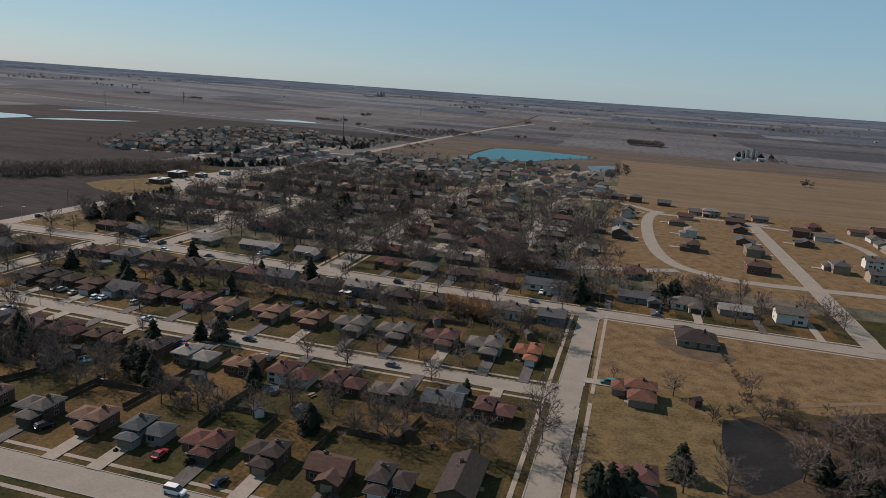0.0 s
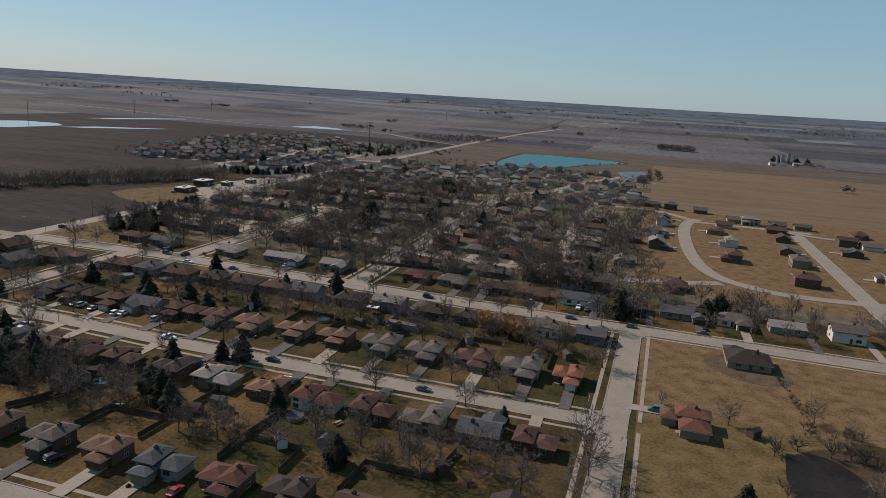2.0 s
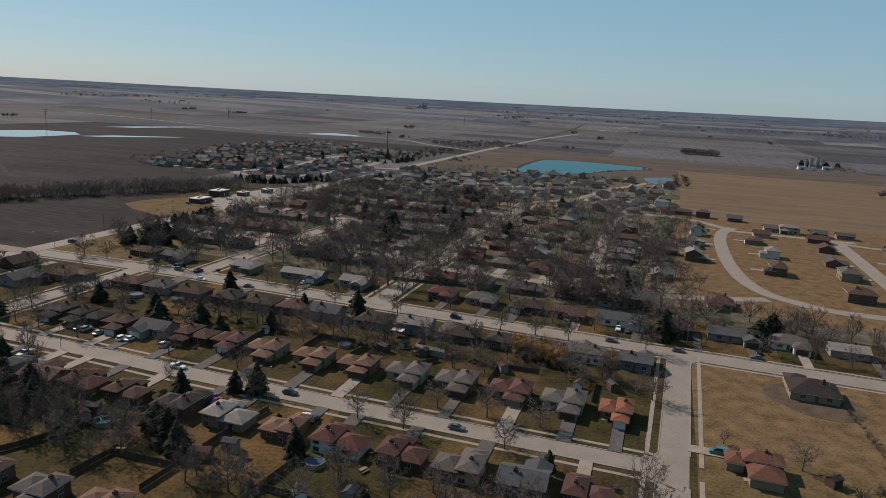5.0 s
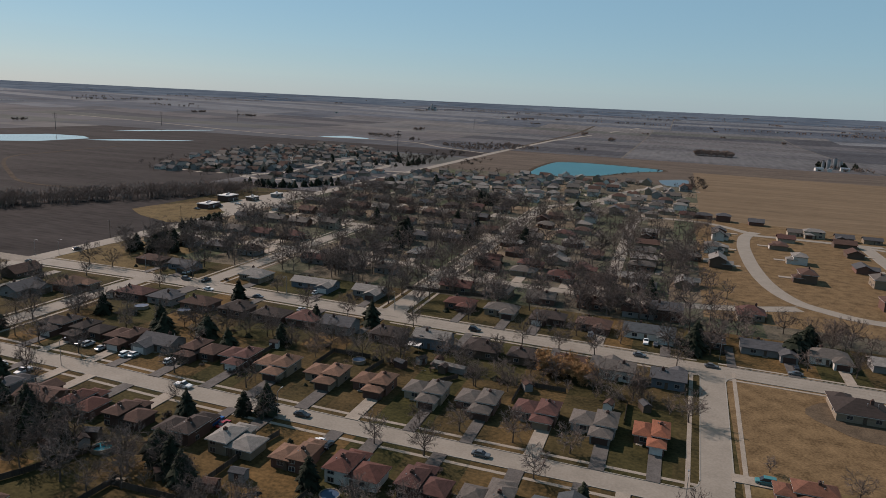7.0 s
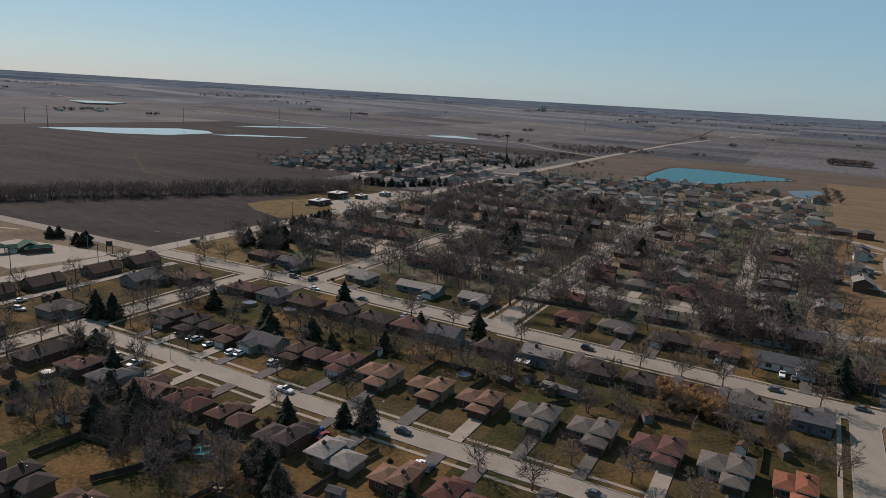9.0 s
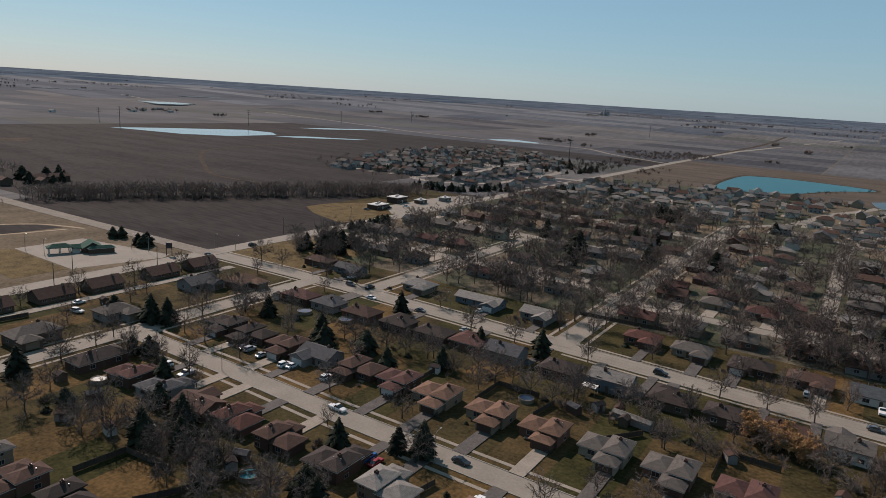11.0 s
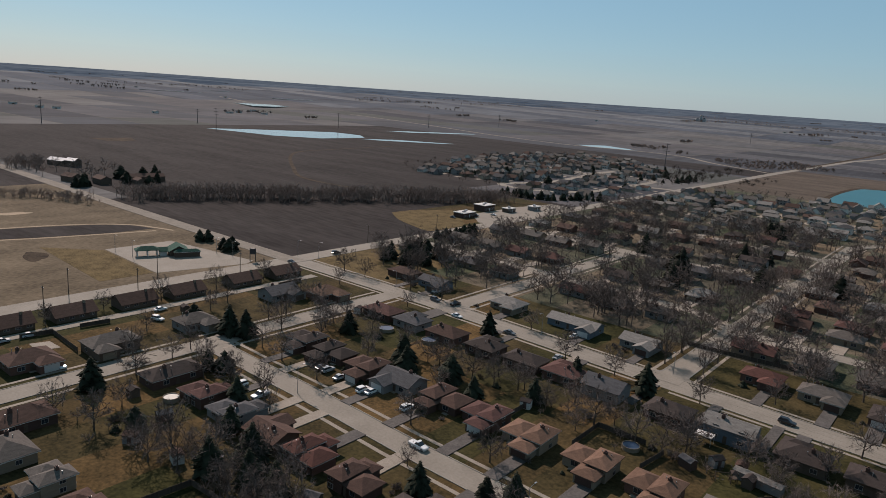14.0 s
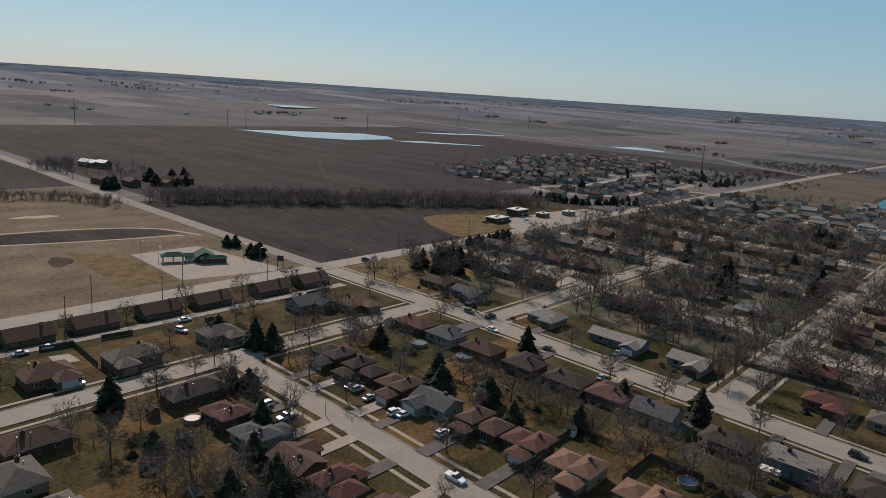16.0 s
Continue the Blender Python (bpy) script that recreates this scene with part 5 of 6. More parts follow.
    for k in range(9):
        pine(-313 + rnd.uniform(-1, 1), 104 + k * 4.5, rnd.uniform(4, 6), 0, 3)
    for x, y in HALL_CONIFERS:
        pine(x, y, rnd.uniform(6.5, 8.5), 0, 3)
    for k in range(30):
        pine(rnd.uniform(-560, -345), rnd.uniform(340, 700), rnd.uniform(5, 9))
    # evergreen screen at the edge of the western subdivision, and clumps among the houses
    for k in range(26):
        u = k / 25
        pine(np.interp(u, (0, 0.5, 1), (-402, -364, -334)) + rnd.uniform(-3, 3), np.interp(u, (0, 0.5, 1), (300, 300, 348)) + rnd.uniform(-3, 3), rnd.uniform(5, 8.5))
    for x0, y0, x1, y1, n, h in ((-297, 377, -281, 391, 8, 8), (-264, 419, -258, 441, 5, 8), (-186, 317, -170, 337, 7, 9), (-400, 640, -340, 570, 12, 8), (-610, 46, -566, 86, 9, 10), (-580, 10, -572, 14, 3, 10), (198, 1050, 262, 1110, 9, 11)):
        for k in range(n):
            pine(rnd.uniform(x0, x1), y0 + (y1 - y0) * (k + 0.5) / n + rnd.uniform(-3, 3), h * rnd.uniform(0.8, 1.2))
    for x, y, h in ((-178.5, 138.7, 15), (-183, 142, 12), (-168, 213, 11), (-145, 166, 11), (-154, 213, 10), (4.5, -143, 9), (8.6, -142, 8), (21, -127, 9), (55, -116, 8), (61, -118, 9), (-143, -104, 8), (-205, -108, 9), (-163, -58, 8), (-70, -140, 8)):
        pine(x, y, h)


street_trees()


def thicket(name, seed, spots, label, fine=0.045, counts=(6, 5, 4), spread=0.85, trunk=0.16, rounds=None):
    """Leafless trees and brush too many to count, as one mass of real twigs."""
    rnd = random.Random(seed)
    V, F = [], []
    packs = [crown_lists(70 + k, 10, 8.2 + k * 0.6, *rounds, fine, 0.22) if rounds else tree_lists(70 + k, 10, spread, counts, trunk, fine) for k in range(4)]
    flat = []
    for wood, twig in packs:
        vs = np.array([tuple(v) for v in wood[0]] + [tuple(v) for v in twig[0]])
        fs = list(wood[1]) + [tuple(i + len(wood[0]) for i in f) for f in twig[1]]
        flat.append((vs, fs))
    vert_blocks, faces, base = [], [], 0
    for x, y, h in spots:
        vs, fs = flat[rnd.randrange(4)]
        a, s = rnd.uniform(0, 6.28), h / 10
        c, d = math.cos(a) * s, math.sin(a) * s
        X, Y, Z, k = far_place(x, y)
        b = np.stack([vs[:, 0] * c - vs[:, 1] * d, vs[:, 0] * d + vs[:, 1] * c, vs[:, 2] * s], 1) * k + (X, Y, Z)
        vert_blocks.append(b)
        faces += [tuple(i + base for i in f) for f in fs]
        base += len(vs)
    me = bpy.data.meshes.new(name)
    me.from_pydata(np.concatenate(vert_blocks).tolist(), [], faces)
    me.materials.append(BARK if name in ("brush", "subdivision_trees") else TWIG if name == "town_trees" else THICKET)
    tagged(new(name, me), label, "trees", "", "stuff")


def woods():
    rnd = random.Random(77)
    hedge = []
    for k in range(700):
        t = rnd.random()
        hedge.append((-520 + 150 * t + rnd.uniform(-13, 13), 20 + 245 * t + rnd.uniform(-13, 13), rnd.uniform(6.5, 12.5)))
    for k in range(190):
        t = rnd.random()
        hedge.append((np.interp(t, (0, 0.5, 1), (-585, -552, -516)) + rnd.uniform(-12, 12), np.interp(t, (0, 0.5, 1), (-85, -36, -8)) + rnd.uniform(-6, 4), rnd.uniform(3.5, 7.5)))
    hedge += [(rnd.uniform(-708, -680), rnd.uniform(2, 34), rnd.uniform(8, 12)) for k in range(40)]
    hedge += [(rnd.uniform(-730, -600), rnd.uniform(8, 70), rnd.uniform(7, 12)) for k in range(40)]
    thicket("hedgerow", 1, hedge, "dark leafless hedgerow between two plowed fields", 0.075, rounds=(5, 2, 3, 1))
    town = []
    while len(town) < 470:
        x, y = rnd.uniform(-310, -5), 40 + 310 * rnd.random() ** 1.2
        if free_of_streets(x, y, 5) and (x < -125 or rnd.random() < 0.6):
            town.append((x, y, rnd.uniform(9.5, 14.5)))
    for k in range(45):
        town.append((rnd.uniform(-112, 2), rnd.uniform(58, 245), rnd.uniform(8, 12.5)))
    for k in range(26):
        town.append((rnd.uniform(-16, 4), rnd.uniform(62, 330), rnd.uniform(6, 11)))
    thicket("town_trees", 2, town, "leafless trees standing among the far houses", 0.05, rounds=(6, 4, 4, 3))
    young = [(rnd.uniform(-306, -8), rnd.uniform(335, 592), rnd.uniform(3.5, 8)) for k in range(230)]
    young += [(rnd.uniform(-610, -340), rnd.uniform(325, 760), rnd.uniform(3.5, 8)) for k in range(330)]
    thicket("subdivision_trees", 7, young, "small dark leafless trees among the houses of the subdivisions", 0.11, rounds=(5, 2, 3, 1))
    shore = [(rnd.uniform(-8, 8), rnd.uniform(560, 690), rnd.uniform(4, 8)) for k in range(26)]
    shore += [(np.interp(t, (0, 1), (-112, -44)) + rnd.uniform(-4, 4), np.interp(t, (0, 1), (636, 770)) + rnd.uniform(-6, 2), rnd.uniform(2, 4.2)) for t in [rnd.random() for k in range(16)]]
    shore += [(x, y, rnd.uniform(2.5, 6)) for x, y in [(rnd.uniform(31, 88), rnd.uniform(-134, -84)) for k in range(170)] if x > 54 or y > -90 or x < 33.5]
    shore += [(rnd.uniform(-400, -335), rnd.uniform(570, 830), rnd.uniform(5, 9)) for k in range(50)]
    shore += [(rnd.uniform(-314, -280), rnd.uniform(640, 765), rnd.uniform(3, 6)) for k in range(25)]
    shore += [(rnd.uniform(40, 110), rnd.uniform(-84, -72), rnd.uniform(1.5, 3.5)) for k in range(70)]
    shore += [(41 + 5 * t + rnd.uniform(-1, 1), -30 - 50 * t, rnd.uniform(0.8, 1.8)) for t in [rnd.random() for k in range(40)]]
    thicket("brush", 3, shore, "leafless brush round the water and wet ground")
    yards = [(rnd.uniform(-150, -18), -44 + rnd.gauss(0, 3.5), rnd.uniform(1.5, 4)) for k in range(70)]
    yards += [(rnd.uniform(-225, -18), -134 + rnd.gauss(0, 4), rnd.uniform(1.5, 4)) for k in range(90)]
    yards += [(rnd.uniform(-110, -5), 48 + rnd.gauss(0, 5), rnd.uniform(2, 5)) for k in range(40)]
    thicket("yard_brush", 6, yards, "leafless brush along the back fences of the yards", 0.035, (6, 5, 3))
    far = []
    for k in range(70):
        d, a = 900 + 11000 * rnd.random() ** 1.15, radians(rnd.uniform(-30, 82))
        cx, cy = HUB[0] - d * math.sin(a), HUB[1] + d * math.cos(a)
        if d < 1500 and -1200 < cx < -560 and cy < 700:
            continue
        n, along = rnd.choice([6, 11, 20]), rnd.random() < 0.7
        for j in range(n):
            u, v = rnd.uniform(-n, n) * 1.7, rnd.uniform(-6, 6)
            far.append((cx + (u if along else v), cy + (v if along else u), rnd.uniform(6, 10)))
    far += [(-457 + 103 * t + 90 * v, 1000 + 156 * t - 110 * v, rnd.uniform(4, 7)) for t, v in [(rnd.random(), rnd.random()) for k in range(230)]]
    far += [(rnd.uniform(-668, -600), rnd.uniform(1110, 1150), rnd.uniform(6, 9)) for k in range(30)]
    far += [(rnd.uniform(195, 270), rnd.uniform(1000, 1060), rnd.uniform(5, 8)) for k in range(25)]
    far += [(rnd.uniform(-1520, -1470), rnd.uniform(730, 870), rnd.uniform(7, 10)) for k in range(20)]
    far += [(rnd.uniform(5, 75), rnd.uniform(1190, 1220), rnd.uniform(9, 13)) for k in range(120)]
    thicket("far_woods", 4, far, "distant leafless windbreaks and wood lots", 0.42, rounds=(5, 2, 2, 0))
    groves = []
    for k in range(85):
        d, a = 3200 + 10500 * rnd.random(), radians(rnd.uniform(-32, 84))
        cx, cy, n = HUB[0] - d * math.sin(a), HUB[1] + d * math.cos(a), rnd.choice([14, 26, 44])
        along = rnd.random() < 0.6
        for j in range(n):
            u, v = rnd.uniform(-n, n) * 9, rnd.uniform(-25, 25)
            groves.append((cx + (u if along else v), cy + (v if along else u), rnd.uniform(8, 13)))
    thicket("far_groves", 5, groves, "dark bands of woods near the horizon", 0.9, (9,), 0.9, 0.4)


woods()


# ---------------------------------------------------------------- single buildings
def green_hall(x, y, turn):
    top = thing("restaurant", x, y, 0.05, turn, "low dark restaurant with a green metal roof and drive-through canopy", "restaurant")
    block(top, "wall", -5.5, -6, 5.5, 6, 3.0, 0.5, 0.7, "gable", "y", WALLS["brown"], ROOFS["green"], None)
    block(top, "side_wing", -3, -9.5, 12, -5.9, 3.0, 0.55, 0.6, "hip", "x", WALLS["brown"], ROOFS["green"], WHITE)
    block(top, "porch", -11, -3.2, -6.8, 3.2, 2.8, 0.5, 0.7, "gable", "x", WALLS["white"], ROOFS["green"], None)
    bm = bmesh.new()
    hip_roof(bm, -25, -3.4, -11.2, 3.4, 3.4, 0.5, 0.4)
    c = part("canopy", bm, ROOFS["green"], top)
    for px in (-24, -18, -12.5):
        for py in (-3, 3):
            bm = bmesh.new()
            box(bm, px - 0.25, py - 0.25, 0, px + 0.25, py + 0.25, 3.39)
            part("post", bm, WHITE, c)
    top.scale = (0.76, 0.76, 0.85)
    for k in (-4.5, -1.5, 1.5, 4.5):
        window(top, k, 6, 1.6, 1.8, 1.2, 180)
        window(top, 7, k * 0.9, 1.6, 1.8, 1.2, 90)
    panel_door(top, "door", 7, 0.0, 1.0, 2.05, 90, WHITE)


green_hall(-361, -35.5, 68)


def flat_shop(x, y, turn, w, d, h, wall, label):
    top = thing("shop", x, y, 0.05, turn, label, "shop", "shops beside the highway")
    bm = bmesh.new()
    box(bm, -w / 2, -d / 2, 0, w / 2, d / 2, h)
    part("wall", bm, WALLS[wall], top)
    bm = bmesh.new()
    box(bm, -w / 2 - 0.4, -d / 2 - 0.4, h, w / 2 + 0.4, d / 2 + 0.4, h + 0.35)
    box(bm, -w / 2 + 1, -d / 2 + 1, h + 0.35, w / 2 - 1, d / 2 - 1, h + 0.5)
    part("flat_roof", bm, WHITE, top)
    for k in range(3):
        bm = bmesh.new()
        box(bm, -0.8, -0.6, h + 0.5, 0.8, 0.6, h + 1.3)
        part("roof_unit", bm, METAL, top).location = (-w / 4 + k * w / 4, (k - 1) * 1.5, 0)
    for k in range(5):
        window(top, -w / 2 + (k + 0.5) * w / 5, -d / 2, 1.6, 1.8, 1.2, 0)
    panel_door(top, "door", 0, -d / 2 - 0.03, 1.0, 2.05, 0, WHITE)


flat_shop(-349, 177, 90, 14, 9, 3.2, "darkbrick", "dark brick shop with a flat white roof")
flat_shop(-358, 213, 90, 13, 10, 4.2, "darkbrick", "taller dark brick hall with a flat white roof")
flat_shop(-343, 224, 90, 9, 6, 2.8, "brown", "low brown shop with a flat pale roof")
flat_shop(-337, 250, 90, 9, 6, 2.9, "grey", "small grey filling-station shop with a flat roof")


def barn(x, y, turn, w, d, h, wall, roof, label, name="barn"):
    X, Y, Z, k = far_place(x, y)
    top = thing(name, X, Y, Z, turn, label, "barn", "farm buildings")
    top.scale = (k, k, k)
    block(top, "wall", -w / 2, -d / 2, w / 2, d / 2, h, 0.5, 0.3, "gable", "x", wall, roof, None)
    panel_door(top, "door", 0, -d / 2, 4.8, 2.15, 0, WALLS["brown"])


def silo(x, y, r, h, label="grey concrete farm silo with a domed cap"):
    X, Y, Z, k = far_place(x, y)
    top = thing("silo", X, Y, Z, 0, label, "silo", "farm silos")
    top.scale = (k, k, k)
    bm = bmesh.new()
    rod(bm, (0, 0, 0), (0, 0, h), r, r, 14)
    part("shell", bm, METAL, top)
    bm = bmesh.new()
    rod(bm, (0, 0, h), (0, 0, h + r * 0.5), r * 1.03, r * 0.35, 14)
    part("cap", bm, DARKMETAL, top)


for x, y, r, h in ((213, 1058, 3.2, 15), (224, 1066, 3.2, 17), (232, 1062, 3, 13), (206, 1062, 2.4, 12)):
    silo(x, y, r, h)
for x, y, t, w, d, h in ((190, 1000, 10, 12, 8, 4), (205, 996, 80, 10, 7, 3.5), (232, 1026, 0, 13, 8, 4)):
    barn(x, y, t, w, d, h, WHITE, METAL, "white farm shed with a metal roof")
for x, y, t, w, d, h in ((-702, 48, 20, 18, 9, 4), (-688, 54, 20, 11, 8, 5), (-586, 32, 0, 14, 8, 4), (-584, 66, 80, 26, 9, 4), (-572, 54, 0, 9, 7, 3.5), (-605, 18, 10, 14, 9, 4)):
    barn(x, y, t, w, d, h, WALLS["brown"], METAL if x < -650 else ROOFS["brown"], "farm building with a pale metal roof among trees" if x < -650 else "brown farm building among dark conifers")
for x, y in ((-1646, 341), (-1548, 354), (-1523, 376), (-1492, 746), (-1582, 874), (-1475, 831), (-1440, 535), (-2644, 577), (-1520, 790), (-2500, 1400), (-3400, 1500), (-900, 3300), (-300, 3600), (400, 3300), (900, 2600), (1100, 2100), (-1500, 2600)):
    barn(x, y, (x * 7) % 90, 14, 7, 4.0, WHITE, ROOFS["light"], "far white farm shed in open fields")
silo(-1666, 4352, 8, 38, "tall pale grain elevator on the horizon")
silo(-1645, 4352, 11, 19, "tall pale grain elevator on the horizon")
silo(-1690, 4352, 11, 17, "tall pale grain elevator on the horizon")


def pylon(x, y, h=32):
    X, Y, Z, k = far_place(x, y)
    top = thing("power_pylon", X, Y, Z, 20, "tall dark transmission pole with cross arms in the fields", "pylon", "transmission poles")
    top.scale = (k, k, k)
    bm = bmesh.new()
    rod(bm, (0, 0, 0), (0, 0, h), 0.55, 0.3, 6)
    part("mast", bm, DARKMETAL, top)
    for z in (0.72, 0.84, 0.96):
        bm = bmesh.new()
        rod(bm, (-4.5, 0, h * z), (4.5, 0, h * z), 0.2, 0.2, 4)
        part("cross_arm", bm, DARKMETAL, top)


for x, y, h in ((-1167, 212, 38), (-1180, 473, 25), (-1025, 411, 36), (-1082, 716, 30), (-1103, 1010, 30), (-1146, 1351, 32), (-603, 1738, 30), (-413, 694, 38), (-1130, -20, 34)):
    pylon(x, y, h)


# ---------------------------------------------------------------- street furniture
def street_lamp(x, y, turn, h=8.0):
    top = thing("street_lamp", x, y, 0, turn, "tall grey street lamp with a curved arm", "street lamp", "street lamps")
    bm = bmesh.new()
    rod(bm, (0, 0, 0), (0, 0, h), 0.11, 0.07, 6)
    part("pole", bm, METAL, top)
    bm = bmesh.new()
    rod(bm, (0, 0, h), (0.9, 0, h + 0.35), 0.06, 0.05, 5)
    rod(bm, (0.9, 0, h + 0.35), (2.0, 0, h + 0.4), 0.05, 0.05, 5)
    part("arm", bm, METAL, top)
    bm = bmesh.new()
    box(bm, 1.8, -0.16, h + 0.3, 2.5, 0.16, h + 0.45)
    part("lamp_head", bm, METAL, top)


def utility_pole(x, y, h=10.5):
    top = thing("utility_pole", x, y, 0, 0, "weathered wooden utility pole with a cross arm", "utility pole", "utility poles")
    bm = bmesh.new()
    rod(bm, (0, 0, -0.1), (0, 0, h), 0.17, 0.12, 7)
    part("pole", bm, POLEWOOD, top)
    bm = bmesh.new()
    box(bm, -1.2, -0.07, h - 0.9, 1.2, 0.07, h - 0.75)
    part("cross_arm", bm, POLEWOOD, top)
    bm = bmesh.new()
    for u in (-1.05, -0.45, 0.45, 1.05):
        rod(bm, (u, 0, h - 0.75), (u, 0, h - 0.5), 0.06, 0.05, 6)
    part("insulator", bm, METAL, top)


for x, y in ((-309.5, -116), (-313, -80), (-313, -33), (-327.5, -64), (-328, -100), (-313, -150), (-327, 60), (-327, 120)):
    utility_pole(x, y)
for x, y, t in ((-129.5, 7.5, -90), (-4, 6.5, -90), (-255, 7, -90), (-180, 7, -90), (-70, 7, -90), (50, 7, -90), (-16, -97.5, 90), (-120, -96, 90), (-200, -91.5, 90), (-316, 15, 0), (-325, 9, 0), (-341, -18, 0), (-352, -20, 0), (-382, -56, 0), (-367, -55, 0)):
    street_lamp(x, y, t)


def pole_sign(x, y, turn):
    top = thing("pole_sign", x, y, 0, turn, "tall dark roadside sign on two posts", "sign")
    for s in (-1.3, 1.3):
        bm = bmesh.new()
        box(bm, s - 0.15, -0.15, 0, s + 0.15, 0.15, 6.5)
        part("post", bm, DARKMETAL, top)
    bm = bmesh.new()
    box(bm, -1.14, -0.25, 3.6, 1.14, 0.25, 6.3)
    part("board", bm, DARKMETAL, top)


pole_sign(-329, -15, 40)


def shed(x, y, turn, w=3.2, d=2.6, wall="brown", roof="dark"):
    top = thing("garden_shed", x, y, 0, turn, f"small {WALL_WORDS[wall].split()[0]} garden shed with {ROOF_WORDS[roof]} roof in a back yard", "shed", "garden sheds")
    block(top, "wall", -w / 2, -d / 2, w / 2, d / 2, 2.1, 0.5, 0.15, "gable", "x", WALLS[wall], ROOFS[roof], None)
    panel_door(top, "door", 0, -d / 2, 1.0, 2.05, 0, WALLS["darkbrick"])


for k, (x, y) in enumerate(((-228, -125), (-205, -137), (-210, -126), (-241, -29), (-160, -133), (-112, -125), (28, -84), (-37, -52), (-27, -48), (-155, -127), (-115, -131), (-180, -50), (-90, -46), (-62, -48), (-104, -48), (-150, -50),
                            (-128, -131), (-76, -133), (-46, -134), (-190, -134), (-156, -123), (-99, -42), (-93.4, -40.5), (-86, -137.5), (-282, -78))):
    shed(x, y, (k * 37) % 180, 3 + (k % 3) * 0.4, 2.5, ("brown", "grey", "darkbrick", "white")[k % 4], ("dark", "brown", "slate")[k % 3])


POOL_BLUE = plain("pool_water", (0.03, 0.17, 0.2), rough=0.15, spread=0.1, spec=0.4)
POOL_COVER = plain("pool_cover", (0.02, 0.05, 0.1), rough=0.5, spread=0.2)
TARP = plain("pale_cover", (0.55, 0.52, 0.46), rough=0.7, spread=0.1)


def round_pool(x, y, r, cover, label):
    top = thing("swimming_pool", x, y, 0, 0, label, "pool", "above-ground pools")
    bm = bmesh.new()
    n = 20
    ring = []
    for rr, z in ((r, 0), (r, 1.2), (r - 0.15, 1.2), (r - 0.15, 0.95)):
        ring.append([bm.verts.new((rr * math.cos(2 * math.pi * k / n), rr * math.sin(2 * math.pi * k / n), z)) for k in range(n)])
    for a, b in zip(ring, ring[1:]):
        for k in range(n):
            bm.faces.new((a[k], a[(k + 1) % n], b[(k + 1) % n], b[k]))
    part("pool_wall", bm, WALLS["tan"], top)
    bm = bmesh.new()
    bm.faces.new([bm.verts.new(((r - 0.16) * math.cos(2 * math.pi * k / n), (r - 0.16) * math.sin(2 * math.pi * k / n), 1.0)) for k in range(n)])
    part("cover", bm, cover, top)


round_pool(-220, -35, 2.8, POOL_COVER, "round above-ground pool with a white rim and dark cover")
round_pool(-202, -32, 2.7, POOL_COVER, "round above-ground pool with a white rim and dark cover")
round_pool(-219, -119, 2.2, TARP, "round pale covered pool on a lawn")
round_pool(-185, -128, 2.6, POOL_COVER, "round above-ground pool with a white rim and dark cover")
round_pool(-149, -127, 2.4, POOL_BLUE, "small turquoise above-ground pool in a back yard")
round_pool(-118, -50, 2.3, POOL_COVER, "round above-ground pool with a white rim and dark cover")
round_pool(-89.6, -124, 2.3, POOL_COVER, "round above-ground pool with a green cover")


# ---------------------------------------------------------------- fences
FENCE_PARTS = {}


def fence(pts, h=1.6):
    """A run of board fence: posts and panels, each a part."""
    top = thing("fence", pts[0][0], pts[0][1], 0, 0, "weathered dark wooden board fence between back yards", "fence", "back yard fences")
    if not FENCE_PARTS:
        bm = bmesh.new()
        box(bm, -0.06, -0.06, -0.1, 0.06, 0.06, 1.75)
        FENCE_PARTS["post"] = mesh_of(bm, "post", FENCEWOOD)
        bm = bmesh.new()
        edge = [bm.verts.new((0.07 + 0.19 * k, -0.03, z)) for k, z in [(k, 0.08) for k in range(13)] + [(12 - k, 1.6 + 0.04 * (k % 2)) for k in range(13)]]
        face = bm.faces.new(edge)
        moved = bmesh.ops.extrude_face_region(bm, geom=[face])["geom"]
        bmesh.ops.translate(bm, vec=(0, 0.06, 0), verts=[v for v in moved if isinstance(v, bmesh.types.BMVert)])
        bmesh.ops.recalc_face_normals(bm, faces=bm.faces)
        FENCE_PARTS["panel"] = mesh_of(bm, "panel", FENCEWOOD)
    o = Vector(pts[0])
    for a, b in zip(pts, pts[1:]):
        a, b = Vector(a), Vector(b)
        n = max(1, round((b - a).length / 2.4))
        ang = math.degrees(math.atan2(b.y - a.y, b.x - a.x))
        for k in range(n):
            p = a + (b - a) * (k / n) - o
            shared("post", FENCE_PARTS["post"], top, pose(p.x, p.y, 0))
            shared("panel", FENCE_PARTS["panel"], top, pose(p.x, p.y, 0, 0, 0, ang))
    e = Vector(pts[-1]) - o
    shared("post", FENCE_PARTS["post"], top, pose(e.x, e.y, 0))


for run in ([(-119, -148), (-118, -133), (-117.2, -118), (-114.8, -103.6)], [(-96, -149), (-96.2, -139), (-94.6, -125)], [(-160, -148), (-156.5, -141.6), (-152.4, -131.4), (-147.8, -124.6)], [(-137, -149), (-136, -138), (-119, -137.6)],
            [(-95.5, -137.6), (-80, -138.2), (-80, -149)], [(-64.5, -151), (-63.5, -138), (-47, -138), (-45, -124)], [(-129.5, -60), (-129.5, -45.5), (-116, -45.5)], [(-92, -60), (-84, -49)], [(-64, -60), (-64, -45.5), (-50.5, -45.5)], [(-32, -60), (-32, -45.5)],
            [(-112, -58), (-110.5, -47)], [(-150, -58), (-150, -46)], [(-180, -149), (-179, -137), (-164, -136)]):
    fence(run)
fence([(-289.4, -131), (-288.2, -121.6), (-267.5, -122.6)])
